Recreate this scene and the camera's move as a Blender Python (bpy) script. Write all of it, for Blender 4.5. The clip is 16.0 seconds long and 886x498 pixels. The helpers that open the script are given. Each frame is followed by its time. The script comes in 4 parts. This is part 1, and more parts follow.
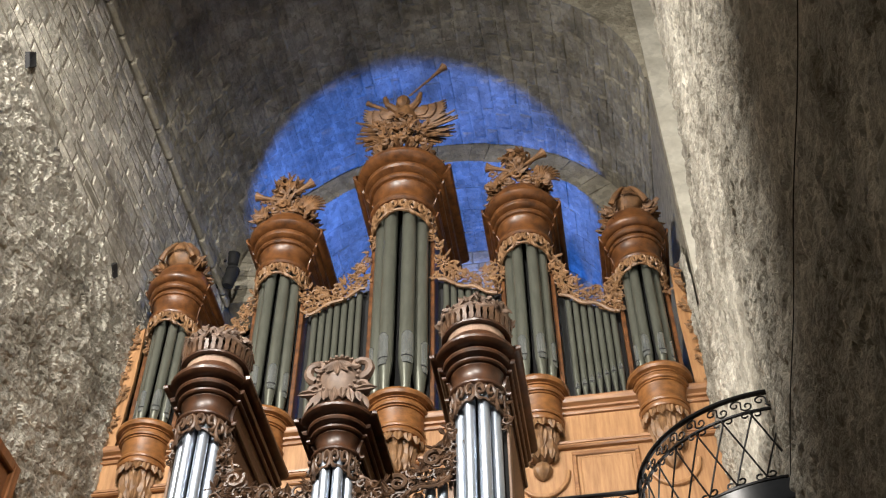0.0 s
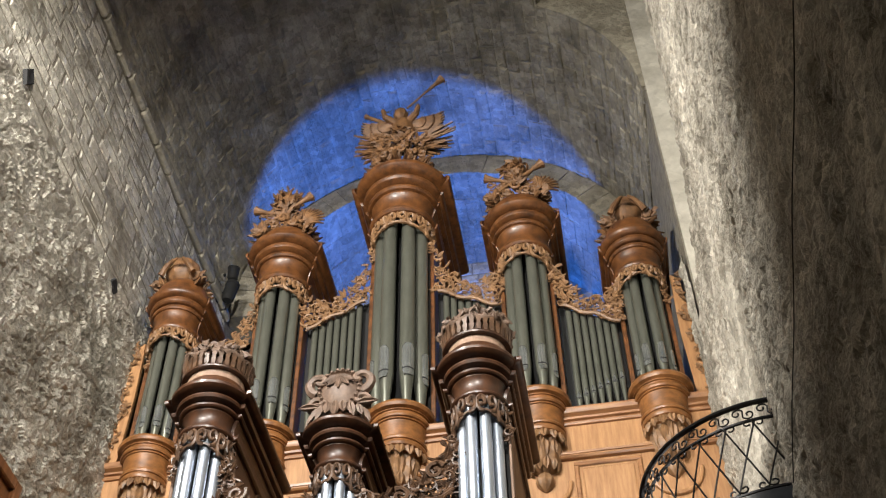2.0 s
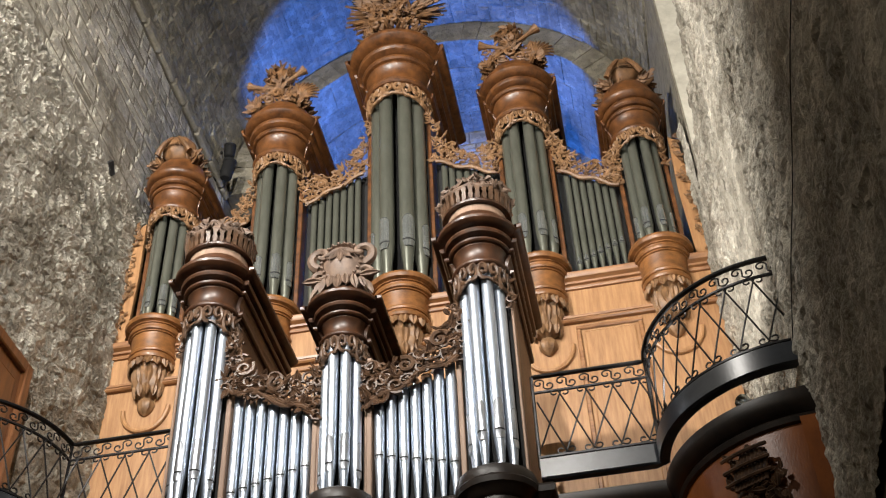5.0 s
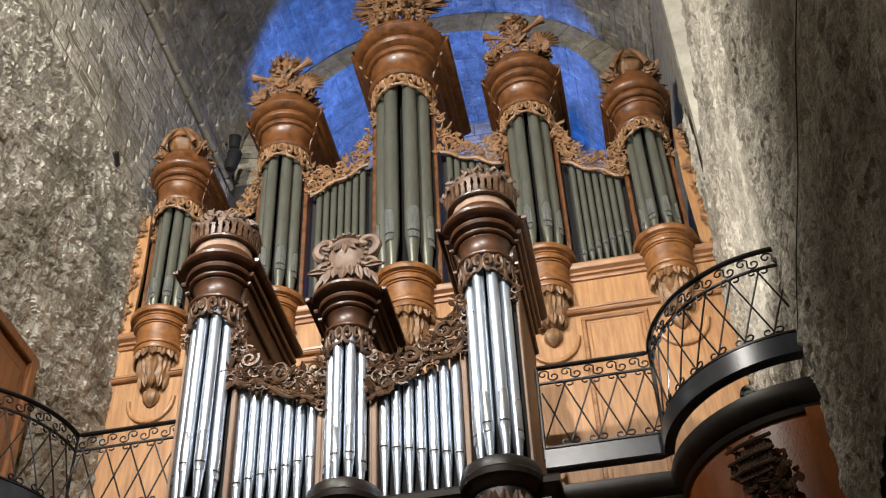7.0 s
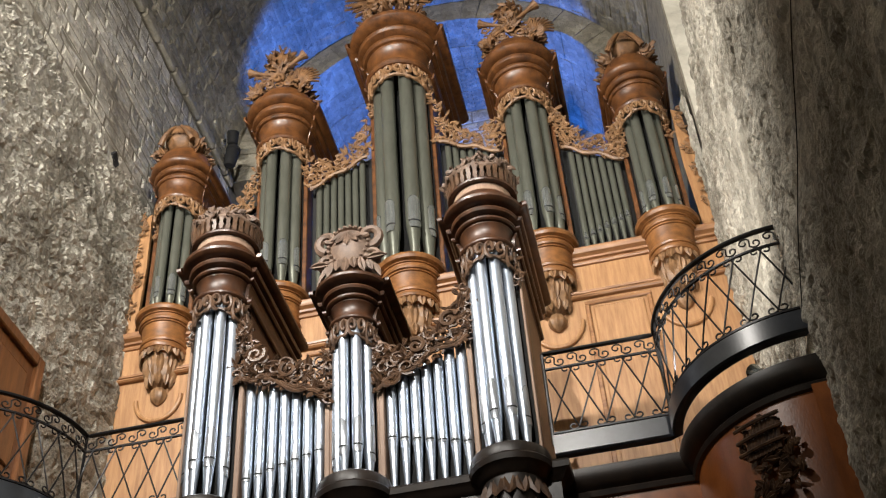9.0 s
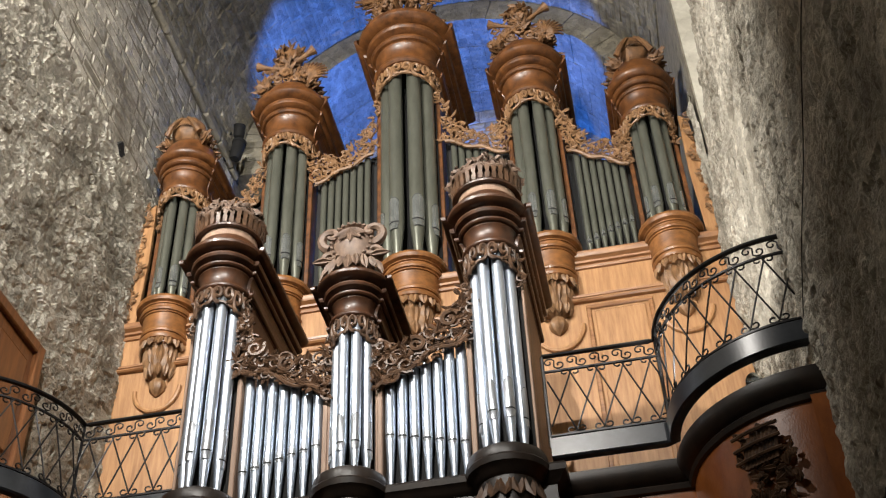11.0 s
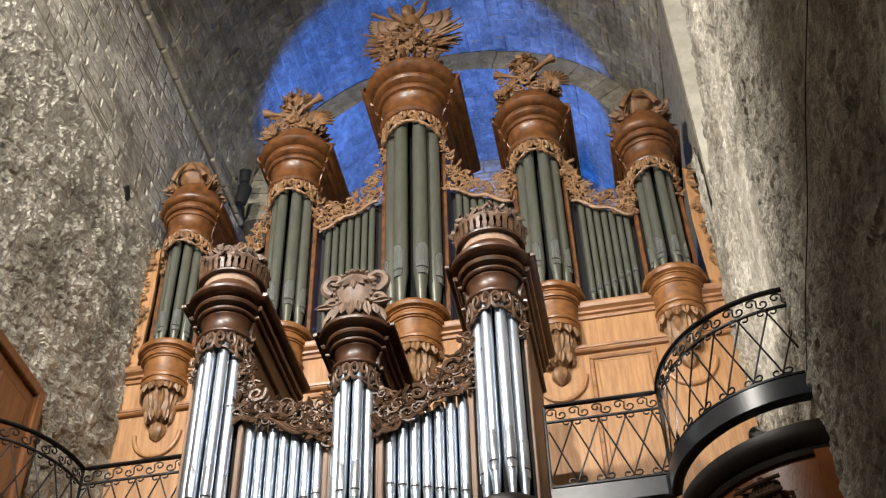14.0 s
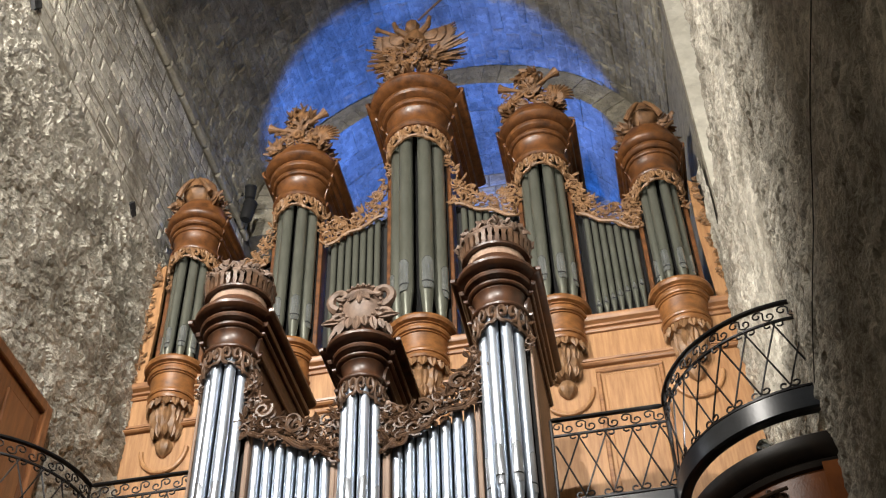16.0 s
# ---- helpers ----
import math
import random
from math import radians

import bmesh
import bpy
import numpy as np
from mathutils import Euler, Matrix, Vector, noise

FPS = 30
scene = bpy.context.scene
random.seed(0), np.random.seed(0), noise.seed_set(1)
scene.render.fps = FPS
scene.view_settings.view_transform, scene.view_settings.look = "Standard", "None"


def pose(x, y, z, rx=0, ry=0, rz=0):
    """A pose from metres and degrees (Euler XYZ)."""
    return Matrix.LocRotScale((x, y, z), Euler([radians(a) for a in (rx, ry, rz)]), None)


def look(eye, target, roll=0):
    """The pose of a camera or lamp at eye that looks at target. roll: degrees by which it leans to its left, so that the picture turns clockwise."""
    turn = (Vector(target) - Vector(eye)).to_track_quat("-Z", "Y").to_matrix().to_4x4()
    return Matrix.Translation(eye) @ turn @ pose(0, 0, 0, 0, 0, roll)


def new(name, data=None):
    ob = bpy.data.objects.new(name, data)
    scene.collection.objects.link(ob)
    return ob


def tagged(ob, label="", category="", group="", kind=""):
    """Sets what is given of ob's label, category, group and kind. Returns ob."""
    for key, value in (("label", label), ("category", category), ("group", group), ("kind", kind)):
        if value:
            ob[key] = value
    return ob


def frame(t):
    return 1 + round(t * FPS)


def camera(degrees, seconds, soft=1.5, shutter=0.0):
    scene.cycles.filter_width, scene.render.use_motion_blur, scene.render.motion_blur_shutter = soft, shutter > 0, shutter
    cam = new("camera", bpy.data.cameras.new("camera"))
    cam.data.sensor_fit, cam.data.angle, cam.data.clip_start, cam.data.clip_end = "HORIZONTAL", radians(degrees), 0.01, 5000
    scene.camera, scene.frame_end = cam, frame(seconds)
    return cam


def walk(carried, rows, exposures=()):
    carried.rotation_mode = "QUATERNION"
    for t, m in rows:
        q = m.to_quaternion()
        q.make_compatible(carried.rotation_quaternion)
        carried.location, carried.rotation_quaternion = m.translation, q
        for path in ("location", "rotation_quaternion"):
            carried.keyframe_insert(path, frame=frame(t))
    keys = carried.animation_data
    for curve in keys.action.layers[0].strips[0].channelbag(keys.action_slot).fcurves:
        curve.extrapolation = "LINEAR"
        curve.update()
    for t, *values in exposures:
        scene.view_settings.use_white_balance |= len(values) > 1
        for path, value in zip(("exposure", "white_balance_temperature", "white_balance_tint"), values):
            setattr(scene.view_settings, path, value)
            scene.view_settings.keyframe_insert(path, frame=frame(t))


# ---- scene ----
cam = camera(40.0, 16.0, soft=1.2)


def aim(x, y, z, yaw, pitch, roll):
    return pose(x, y, z, 90 + pitch, 0, yaw) @ pose(0, 0, 0, 0, 0, roll)


PATH = [
    (0, 2.43, 0.0, 1.6, 8.83, 48.28, -0.36),
    (0.5, 2.43, 0.0, 1.6, 8.84, 48.47, -0.67),
    (1, 2.43, 0.0, 1.6, 8.81, 48.62, -0.86),
    (1.5, 2.43, 0.0, 1.6, 8.79, 48.73, -0.99),
    (2, 2.43, 0.0, 1.6, 8.78, 48.83, -1.11),
    (2.5, 2.43, 0.0, 1.6, 8.75, 48.83, -1.25),
    (3, 2.43, 0.0, 1.6, 8.76, 48.40, -1.35),
    (3.5, 2.43, 0.0, 1.6, 8.72, 46.65, -1.58),
    (4, 2.43, 0.0, 1.6, 8.83, 45.40, -1.86),
    (4.5, 2.43, 0.0, 1.6, 8.88, 44.19, -2.52),
    (5, 2.43, 0.0, 1.6, 9.00, 42.73, -2.97),
    (5.2, 2.43, 0.0, 1.6, 9.09, 42.45, -2.92),
    (7.5, 2.43, 0.0, 1.6, 9.37, 42.27, -2.77),
    (8, 2.43, 0.0, 1.6, 9.57, 42.14, -3.14),
    (8.5, 2.43, 0.0, 1.6, 9.53, 41.93, -4.20),
    (9, 2.43, 0.0, 1.6, 9.50, 41.82, -4.56),
    (11.5, 2.43, 0.0, 1.6, 9.72, 41.85, -2.27),
    (12, 2.43, 0.0, 1.6, 9.71, 42.16, -2.04),
    (12.5, 2.43, 0.0, 1.6, 9.68, 42.69, -1.94),
    (13, 2.43, 0.0, 1.6, 9.71, 43.25, -1.85),
    (13.5, 2.43, 0.0, 1.6, 9.76, 43.78, -1.75),
    (14, 2.43, 0.0, 1.6, 9.80, 44.07, -1.80),
    (14.5, 2.43, 0.0, 1.6, 9.87, 44.29, -1.85),
    (15, 2.43, 0.0, 1.6, 9.94, 44.48, -1.87),
    (15.5, 2.43, 0.0, 1.6, 10.05, 44.64, -1.90),
    (16, 2.43, 0.0, 1.6, 10.14, 44.75, -1.94),
]
walk(cam, [(r[0], aim(*r[1:])) for r in PATH])

# ---- light ----
scene.view_settings.exposure = 0.12
world = bpy.data.worlds.new("nave_air")
scene.world = world
world.use_nodes = True
world.node_tree.nodes["Background"].inputs[0].default_value = (0.9, 0.85, 0.75, 1)
world.node_tree.nodes["Background"].inputs[1].default_value = 0.012


def spot(name, eye, target, watts, angle, blend, size, colour):
    d = bpy.data.lights.new(name, "SPOT")
    d.energy, d.spot_size, d.spot_blend, d.shadow_soft_size, d.color = watts, radians(angle), blend, size, colour
    ob = new(name, d)
    ob.matrix_world = look(eye, target)
    return ob


WARM = (1.0, 0.95, 0.88)
spot("nave_floodlight", (-3.4, 0.5, 14.6), (1.0, 11.8, 13.3), 7000, 86, 0.8, 0.1, WARM)
spot("nave_floodlight", (1.4, -1.0, 12.6), (-2.0, 10.6, 11.6), 5200, 72, 0.7, 0.1, WARM)
spot("ledge_floodlight", (2.95, 8.7, 7.6), (4.0, 10.9, 14.5), 270, 84, 0.8, 0.05, WARM)
spot("blue_uplight", (-0.3, 15.1, 15.0), (-0.85, 18.2, 20.0), 3300, 104, 0.14, 0.03, (0.015, 0.165, 1.0))
# Warm fill light added unseen behind the camera to lift the dim walls.
lamp = bpy.data.lights.new("nave_fill", "AREA")
lamp.energy, lamp.size, lamp.color = 85, 1.6, (1.0, 0.86, 0.66)
new("nave_fill", lamp).matrix_world = look((-3.0, -4.0, 9.0), (4.0, 8.0, 14.5))

# ---- materials ----


def material(name, low, high, rough=0.6, metal=0.0, scale=6.0, stretch=(1, 1, 1), bump=0.2, bump_scale=40.0, spread=0.0, depth=0.01, fleck=0.0, fleck_scale=9.0, coat=0.0):
    m = bpy.data.materials.new(name)
    m.use_nodes = True
    nt = m.node_tree
    b = nt.nodes["Principled BSDF"]
    b.inputs["Roughness"].default_value, b.inputs["Metallic"].default_value = rough, metal
    b.inputs["Coat Weight"].default_value, b.inputs["Coat Roughness"].default_value = coat, 0.22
    co = nt.nodes.new("ShaderNodeTexCoord")
    mp = nt.nodes.new("ShaderNodeMapping")
    mp.inputs["Scale"].default_value = stretch
    nt.links.new(co.outputs["Object"], mp.inputs[0])
    n1 = nt.nodes.new("ShaderNodeTexNoise")
    n1.inputs["Scale"].default_value, n1.inputs["Detail"].default_value, n1.inputs["Roughness"].default_value = scale, 8, 0.65
    n2 = nt.nodes.new("ShaderNodeTexNoise")
    n2.inputs["Scale"].default_value, n2.inputs["Detail"].default_value = bump_scale, 6
    for n in (n1, n2):
        nt.links.new(mp.outputs[0], n.inputs[0])
    ramp = nt.nodes.new("ShaderNodeValToRGB")
    ramp.color_ramp.elements[0].position, ramp.color_ramp.elements[1].position = 0.3, 0.7
    ramp.color_ramp.elements[0].color, ramp.color_ramp.elements[1].color = (*low, 1), (*high, 1)
    nt.links.new(n1.outputs[0], ramp.inputs[0])
    out = ramp.outputs[0]
    if spread:
        info = nt.nodes.new("ShaderNodeObjectInfo")
        geo = nt.nodes.new("ShaderNodeNewGeometry")
        add = nt.nodes.new("ShaderNodeMath")
        add.operation = "ADD"
        nt.links.new(info.outputs["Random"], add.inputs[0])
        nt.links.new(geo.outputs["Random Per Island"], add.inputs[1])
        fr = nt.nodes.new("ShaderNodeMath")
        fr.operation = "FRACT"
        nt.links.new(add.outputs[0], fr.inputs[0])
        mr = nt.nodes.new("ShaderNodeMapRange")
        mr.inputs[3].default_value, mr.inputs[4].default_value = 1 - spread, 1 + spread
        nt.links.new(fr.outputs[0], mr.inputs[0])
        hsv = nt.nodes.new("ShaderNodeHueSaturation")
        nt.links.new(mr.outputs[0], hsv.inputs["Value"])
        nt.links.new(out, hsv.inputs["Color"])
        out = hsv.outputs[0]
    height = n2.outputs[0]
    if fleck:
        vo = nt.nodes.new("ShaderNodeTexVoronoi")
        vo.inputs["Scale"].default_value = fleck_scale
        n3 = nt.nodes.new("ShaderNodeTexNoise")
        n3.inputs["Scale"].default_value, n3.inputs["Detail"].default_value = fleck_scale * 1.3, 4
        mix3 = nt.nodes.new("ShaderNodeVectorMath")
        mix3.operation = "MULTIPLY_ADD"
        mix3.inputs[1].default_value = (0.12, 0.12, 0.12)
        nt.links.new(mp.outputs[0], n3.inputs[0])
        nt.links.new(n3.outputs["Color"], mix3.inputs[0])
        nt.links.new(mp.outputs[0], mix3.inputs[2])
        nt.links.new(mix3.outputs[0], vo.inputs["Vector"])
        sep = nt.nodes.new("ShaderNodeSeparateColor")
        nt.links.new(vo.outputs["Color"], sep.inputs[0])
        mr2 = nt.nodes.new("ShaderNodeMapRange")
        mr2.inputs[3].default_value, mr2.inputs[4].default_value = 1 - fleck, 1 + fleck
        nt.links.new(sep.outputs[0], mr2.inputs[0])
        hs2 = nt.nodes.new("ShaderNodeHueSaturation")
        nt.links.new(mr2.outputs[0], hs2.inputs["Value"])
        nt.links.new(out, hs2.inputs["Color"])
        out = hs2.outputs[0]
        ad = nt.nodes.new("ShaderNodeMath")
        ad.operation = "MULTIPLY_ADD"
        ad.inputs[1].default_value = 0.9
        nt.links.new(sep.outputs[1], ad.inputs[0])
        nt.links.new(n2.outputs[0], ad.inputs[2])
        height = ad.outputs[0]
    nt.links.new(out, b.inputs["Base Color"])
    bp = nt.nodes.new("ShaderNodeBump")
    bp.inputs["Strength"].default_value, bp.inputs["Distance"].default_value = bump, depth
    nt.links.new(height, bp.inputs["Height"])
    nt.links.new(bp.outputs[0], b.inputs["Normal"])
    return m


GRAIN = (6, 6, 0.6)
honey = material("honey_wood", (0.25, 0.118, 0.046), (0.47, 0.258, 0.115), 0.45, 0, 3, GRAIN, 0.15, coat=0.08)
mould_wood = material("brown_moulding_wood", (0.15, 0.06, 0.02), (0.36, 0.175, 0.07), 0.42, 0, 3, (1, 6, 6), 0.12, coat=0.1)
bowl_wood = material("turned_wood", (0.10, 0.038, 0.0095), (0.31, 0.132, 0.04), 0.42, 0, 4, (2, 2, 3), 0.15, coat=0.12)
red_wood = material("walnut_wood", (0.036, 0.0125, 0.004), (0.19, 0.073, 0.021), 0.42, 0, 4, (2, 2, 2), 0.15, coat=0.12)
dark_wood = material("dark_stained_wood", (0.02, 0.0075, 0.0034), (0.094, 0.0365, 0.014), 0.42, 0, 4, (2, 2, 1), 0.1, coat=0.12)
# Near-black wood of the choir base, tower feet and gallery cornice.
near_black = material("near_black_wood", (0.008, 0.006, 0.005), (0.026, 0.016, 0.011), 0.42, 0, 4, (2, 2, 1), 0.1)
# Case wood darkened in its colour for the shade on the tower sides.
shade_wood = material("shaded_brown_wood", (0.035, 0.014, 0.006), (0.10, 0.042, 0.0165), 0.5, 0, 3, GRAIN, 0.12)
# Weathered stiles; also the choir drums, coloured pale as if lit from above.
grey_wood = material("weathered_and_top_lit_wood", (0.19, 0.12, 0.083), (0.35, 0.235, 0.165), 0.6, 0, 3, GRAIN, 0.15)
carved_light = material("carved_light_wood", (0.105, 0.053, 0.023), (0.32, 0.178, 0.083), 0.5, 0, 9, (1, 1, 1), 0.2)
carved_dull = material("dull_carved_wood", (0.052, 0.024, 0.0095), (0.25, 0.125, 0.05), 0.6, 0, 9, (1, 1, 1), 0.3)
carved_grey = material("grey_brown_carving", (0.075, 0.048, 0.033), (0.22, 0.145, 0.102), 0.55, 0, 9, (1, 1, 1), 0.3)
carved_dark = material("carved_brown_wood", (0.026, 0.0135, 0.008), (0.15, 0.08, 0.042), 0.45, 0, 9, (1, 1, 1), 0.2)
tin_old = material("green_grey_tin", (0.125, 0.131, 0.104), (0.195, 0.201, 0.165), 0.3, 0.55, 2, (3, 3, 1), 0.03)
# Pale tin: great-pipe lips with their reflected light in the colour, floodlight head.
tin_lip = material("lip_sheen_tin", (0.27, 0.29, 0.27), (0.5, 0.53, 0.52), 0.22, 0.75, 3, (3, 3, 1), 0.03)
tin_new = material("polished_tin", (0.40, 0.46, 0.55), (0.61, 0.67, 0.76), 0.38, 0.88, 2, (4, 4, 0.7), 0.05)
# Darker copy of the polished tin; shading of the choir lips is its colour.
tin_shade = material("lip_shade_tin", (0.28, 0.3, 0.33), (0.46, 0.48, 0.52), 0.34, 0.8, 3, (3, 3, 1), 0.05)
# Matt black for real black fixtures and for shade painted into gaps.
shade_and_lamp_black = material("gap_shade_and_lamp_black", (0.006, 0.006, 0.006), (0.012, 0.012, 0.012), 0.8)
iron = material("black_wrought_iron", (0.012, 0.012, 0.013), (0.03, 0.03, 0.032), 0.4, 0.6, 8, (1, 1, 1), 0.1)
band_black = material("black_painted_band", (0.014, 0.017, 0.022), (0.05, 0.055, 0.063), 0.3, 0.0, 3, (1, 1, 1), 0.06)
orange_wood = material("red_brown_panel_wood", (0.15, 0.04, 0.008), (0.29, 0.09, 0.019), 0.36, 0, 3, (2, 2, 1), 0.15)
door_wood = material("brown_door_wood", (0.10, 0.036, 0.011), (0.24, 0.092, 0.028), 0.36, 0, 3, GRAIN, 0.1, coat=0.3)
stone_rough = material("rough_limestone", (0.16, 0.142, 0.108), (0.62, 0.585, 0.5), 0.82, 0, 1.1, (1, 1, 1), 1.0, 26, 0.16, 0.035, 0.24, 13.0)
stone_trim = material("worn_string_stone", (0.2, 0.18, 0.135), (0.42, 0.385, 0.31), 0.88, 0, 1.6, (1, 1, 1), 0.9, 16, 0.12, 0.03, 0.15, 9.0)
stone_vault = material("grey_vault_stone", (0.125, 0.108, 0.074), (0.42, 0.385, 0.30), 0.9, 0, 1.0, (1, 1, 1), 1.0, 15, 0.16, 0.045, 0.22, 9.0)
stone_smooth = material("pale_dressed_stone", (0.36, 0.335, 0.27), (0.68, 0.65, 0.56), 0.85, 0, 1.6, (1, 1, 1), 0.7, 14, 0.1, 0.02, 0.08, 6.0)
mortar = material("dark_mortar", (0.13, 0.115, 0.085), (0.3, 0.27, 0.21), 0.95, 0, 5, (1, 1, 1), 0.8, 30, 0, 0.02)
floor_stone = material("stone_floor", (0.2, 0.18, 0.15), (0.32, 0.3, 0.26), 0.6, 0, 1, (1, 1, 1), 0.2)

# ---- mesh tools ----


def link_mesh(name, bm, mat, parent=None, label="", smooth=True):
    me = bpy.data.meshes.new(name)
    if smooth:
        for f in bm.faces:
            f.smooth = True
    bm.to_mesh(me)
    bm.free()
    if smooth:
        me.set_sharp_from_angle(angle=radians(30))
    for mm in (mat if isinstance(mat, (list, tuple)) else [mat]):
        me.materials.append(mm)
    ob = new(name, me)
    if parent:
        ob.parent = parent
    if label:
        ob["label"] = label
    return ob


def part(name, bm, mat, parent, label=""):
    return link_mesh(name, bm, mat, parent, label)


def thing(name, label, category, at=(0, 0, 0), group="", kind=""):
    ob = new(name)
    ob.location = at
    return tagged(ob, label, category, group, kind)


def box(bm, x0, x1, y0, y1, z0, z1, bevel=0.0, mi=0):
    """A box with chamfered edges."""
    r = bmesh.ops.create_cube(bm, size=1)
    for v in r["verts"]:
        v.co = Vector((x0 + (v.co.x + 0.5) * (x1 - x0), y0 + (v.co.y + 0.5) * (y1 - y0), z0 + (v.co.z + 0.5) * (z1 - z0)))
    fs = {f for v in r["verts"] for f in v.link_faces}
    for f in fs:
        f.material_index = mi
    if bevel:
        es = list({e for v in r["verts"] for e in v.link_edges})
        bmesh.ops.bevel(bm, geom=es, offset=bevel, segments=1, affect="EDGES", profile=0.5)
    return bm


def grid_faces(bm, rings, close_ring=False, caps=False, mi=0):
    vs = [[bm.verts.new(p) for p in ring] for ring in rings]
    n = len(vs[0])
    for a, b in zip(vs, vs[1:]):
        for i in range(n if close_ring else n - 1):
            j = (i + 1) % n
            try:
                bm.faces.new((a[i], a[j], b[j], b[i])).material_index = mi
            except ValueError:
                pass
    if caps:
        for ring in (vs[0][::-1], vs[-1]):
            try:
                bm.faces.new(ring).material_index = mi
            except ValueError:
                pass
    return vs


def lathe(bm, profile, at=(0, 0, 0), segs=28, a0=0.0, a1=360.0, mi=0, wave=0, amp=0.0):
    """Turn (radius, height) about a vertical axis. Angles from +x towards +y."""
    full = a1 - a0 >= 360
    n = segs if full else segs + 1
    rings = []
    for r, z in profile:
        ring = []
        for i in range(n):
            a = radians(a0 + (a1 - a0) * i / segs)
            rr = max(r, 0.0005) * (1 + amp * math.cos(wave * a))
            ring.append((at[0] + rr * math.cos(a), at[1] + rr * math.sin(a), at[2] + z))
        rings.append(ring)
    grid_faces(bm, rings, full, full, mi)
    return bm


def tube(bm, pts, radius, sides=6, taper=None, mi=0, flat=1.0):
    """A round bar along points."""
    pts = [Vector(p) for p in pts]
    rings = []
    ref = None
    for i, p in enumerate(pts):
        d = (pts[min(i + 1, len(pts) - 1)] - pts[max(i - 1, 0)]).normalized()
        if ref is None:
            ref = Vector((0, 0, 1)) if abs(d.z) < 0.9 else Vector((0, 1, 0))
        u = d.cross(ref)
        u = u.normalized() if u.length > 1e-5 else d.orthogonal().normalized()
        w = u.cross(d).normalized()
        ref = w
        r = radius * (taper(i / (len(pts) - 1)) if taper else 1)
        rings.append([p + r * (math.cos(2 * math.pi * k / sides) * u + flat * math.sin(2 * math.pi * k / sides) * w) for k in range(sides)])
    grid_faces(bm, rings, True, True, mi)
    return bm


def sweep(bm, profile, path, mi=0):
    """Run a moulding (offset outwards, height) along an open plan path, mitred at its corners."""
    pts = [Vector(p) for p in path]
    nrm = []
    for i in range(len(pts)):
        ns = []
        for a, b in ((i - 1, i), (i, i + 1)):
            if a >= 0 and b < len(pts):
                d = (pts[b] - pts[a]).normalized()
                ns.append(Vector((d.y, -d.x)))
        m = sum(ns, Vector((0, 0)))
        m = m.normalized() if m.length > 1e-4 else ns[0]
        nrm.append(m / max(0.5, m.dot(ns[0])))
    rings = [[(p.x + n.x * o, p.y + n.y * o, z) for o, z in profile] for p, n in zip(pts, nrm)]
    grid_faces(bm, rings, False, False, mi)
    return bm


def spiral(cx, cz, r, turns, start, hand=1, y=0.0, n=16, rise=0.0):
    """Points of a scroll in the x-z plane, from its outer end inwards."""
    out = []
    for i in range(n + 1):
        f = i / n
        a = start + hand * turns * 2 * math.pi * f
        rr = r * (1 - 0.82 * f)
        out.append((cx + rr * math.cos(a), y - rise * f, cz + rr * math.sin(a)))
    return out


def leaf(bm, p, d, length, width, out=(0, -1, 0), curl=0.35, mi=0):
    """A carved leaf: a thick, ribbed, curling blade from p along d."""
    d, o = Vector(d).normalized(), Vector(out).normalized()
    s = d.cross(o).normalized()
    o = s.cross(d).normalized()
    p = Vector(p)
    rows = []
    for f, w in ((0, 0.35), (0.35, 1.0), (0.7, 0.8), (1.0, 0.08)):
        c = p + d * length * f + o * length * curl * f * f
        w *= width * 0.5
        rows.append([c - s * w, c - s * w * 0.5 + o * w * 0.55, c + o * w * 0.15, c + s * w * 0.5 + o * w * 0.55, c + s * w, c - o * width * 0.22])
    grid_faces(bm, rows, True, True, mi)


rng = random.Random(4)


def foliage(bm, cells, size, y=0.0, out=(0, -1, 0), scroll=0.5):
    """Carved scrolls and leaves crowded over the points (x, z) of a band."""
    for x, z in cells:
        s = size * rng.uniform(0.75, 1.3)
        if rng.random() < scroll:
            tube(bm, spiral(x, z, s, rng.uniform(1.0, 1.4), rng.uniform(0, 6.28), rng.choice((1, -1)), y - s * 0.25, 12, s * 0.35), s * 0.2, 5, lambda f: 1.05 - 0.5 * f)
        for k in range(rng.randint(2, 3)):
            a = rng.uniform(0, 6.28)
            leaf(bm, (x, y - s * rng.uniform(0.0, 0.3), z), (math.cos(a), -0.25, math.sin(a)), s * rng.uniform(1.0, 1.7), s * rng.uniform(0.5, 0.8), out, rng.uniform(-0.1, 0.4))


# ---- setting ----
WL, WR = -4.0, 4.0
SPRING, BACK, ROUGH = 17.85, 15.0, 14.3
VR = 4.0
SILL = [(8.93, 15.6), (8.95, 13.9), (9.2, 13.1), (9.9, 12.72), (10.6, 12.38), (11.3, 12.15)]


def sill(y):
    """Height of the window sill in the east wall at y; the full wall outside the opening."""
    if y < SILL[0][0] or y > 11.32:
        return SPRING
    for (a, p), (b, q) in zip(SILL, SILL[1:]):
        if y <= b:
            return p + (q - p) * (y - a) / (b - a)
    return SILL[-1][1]


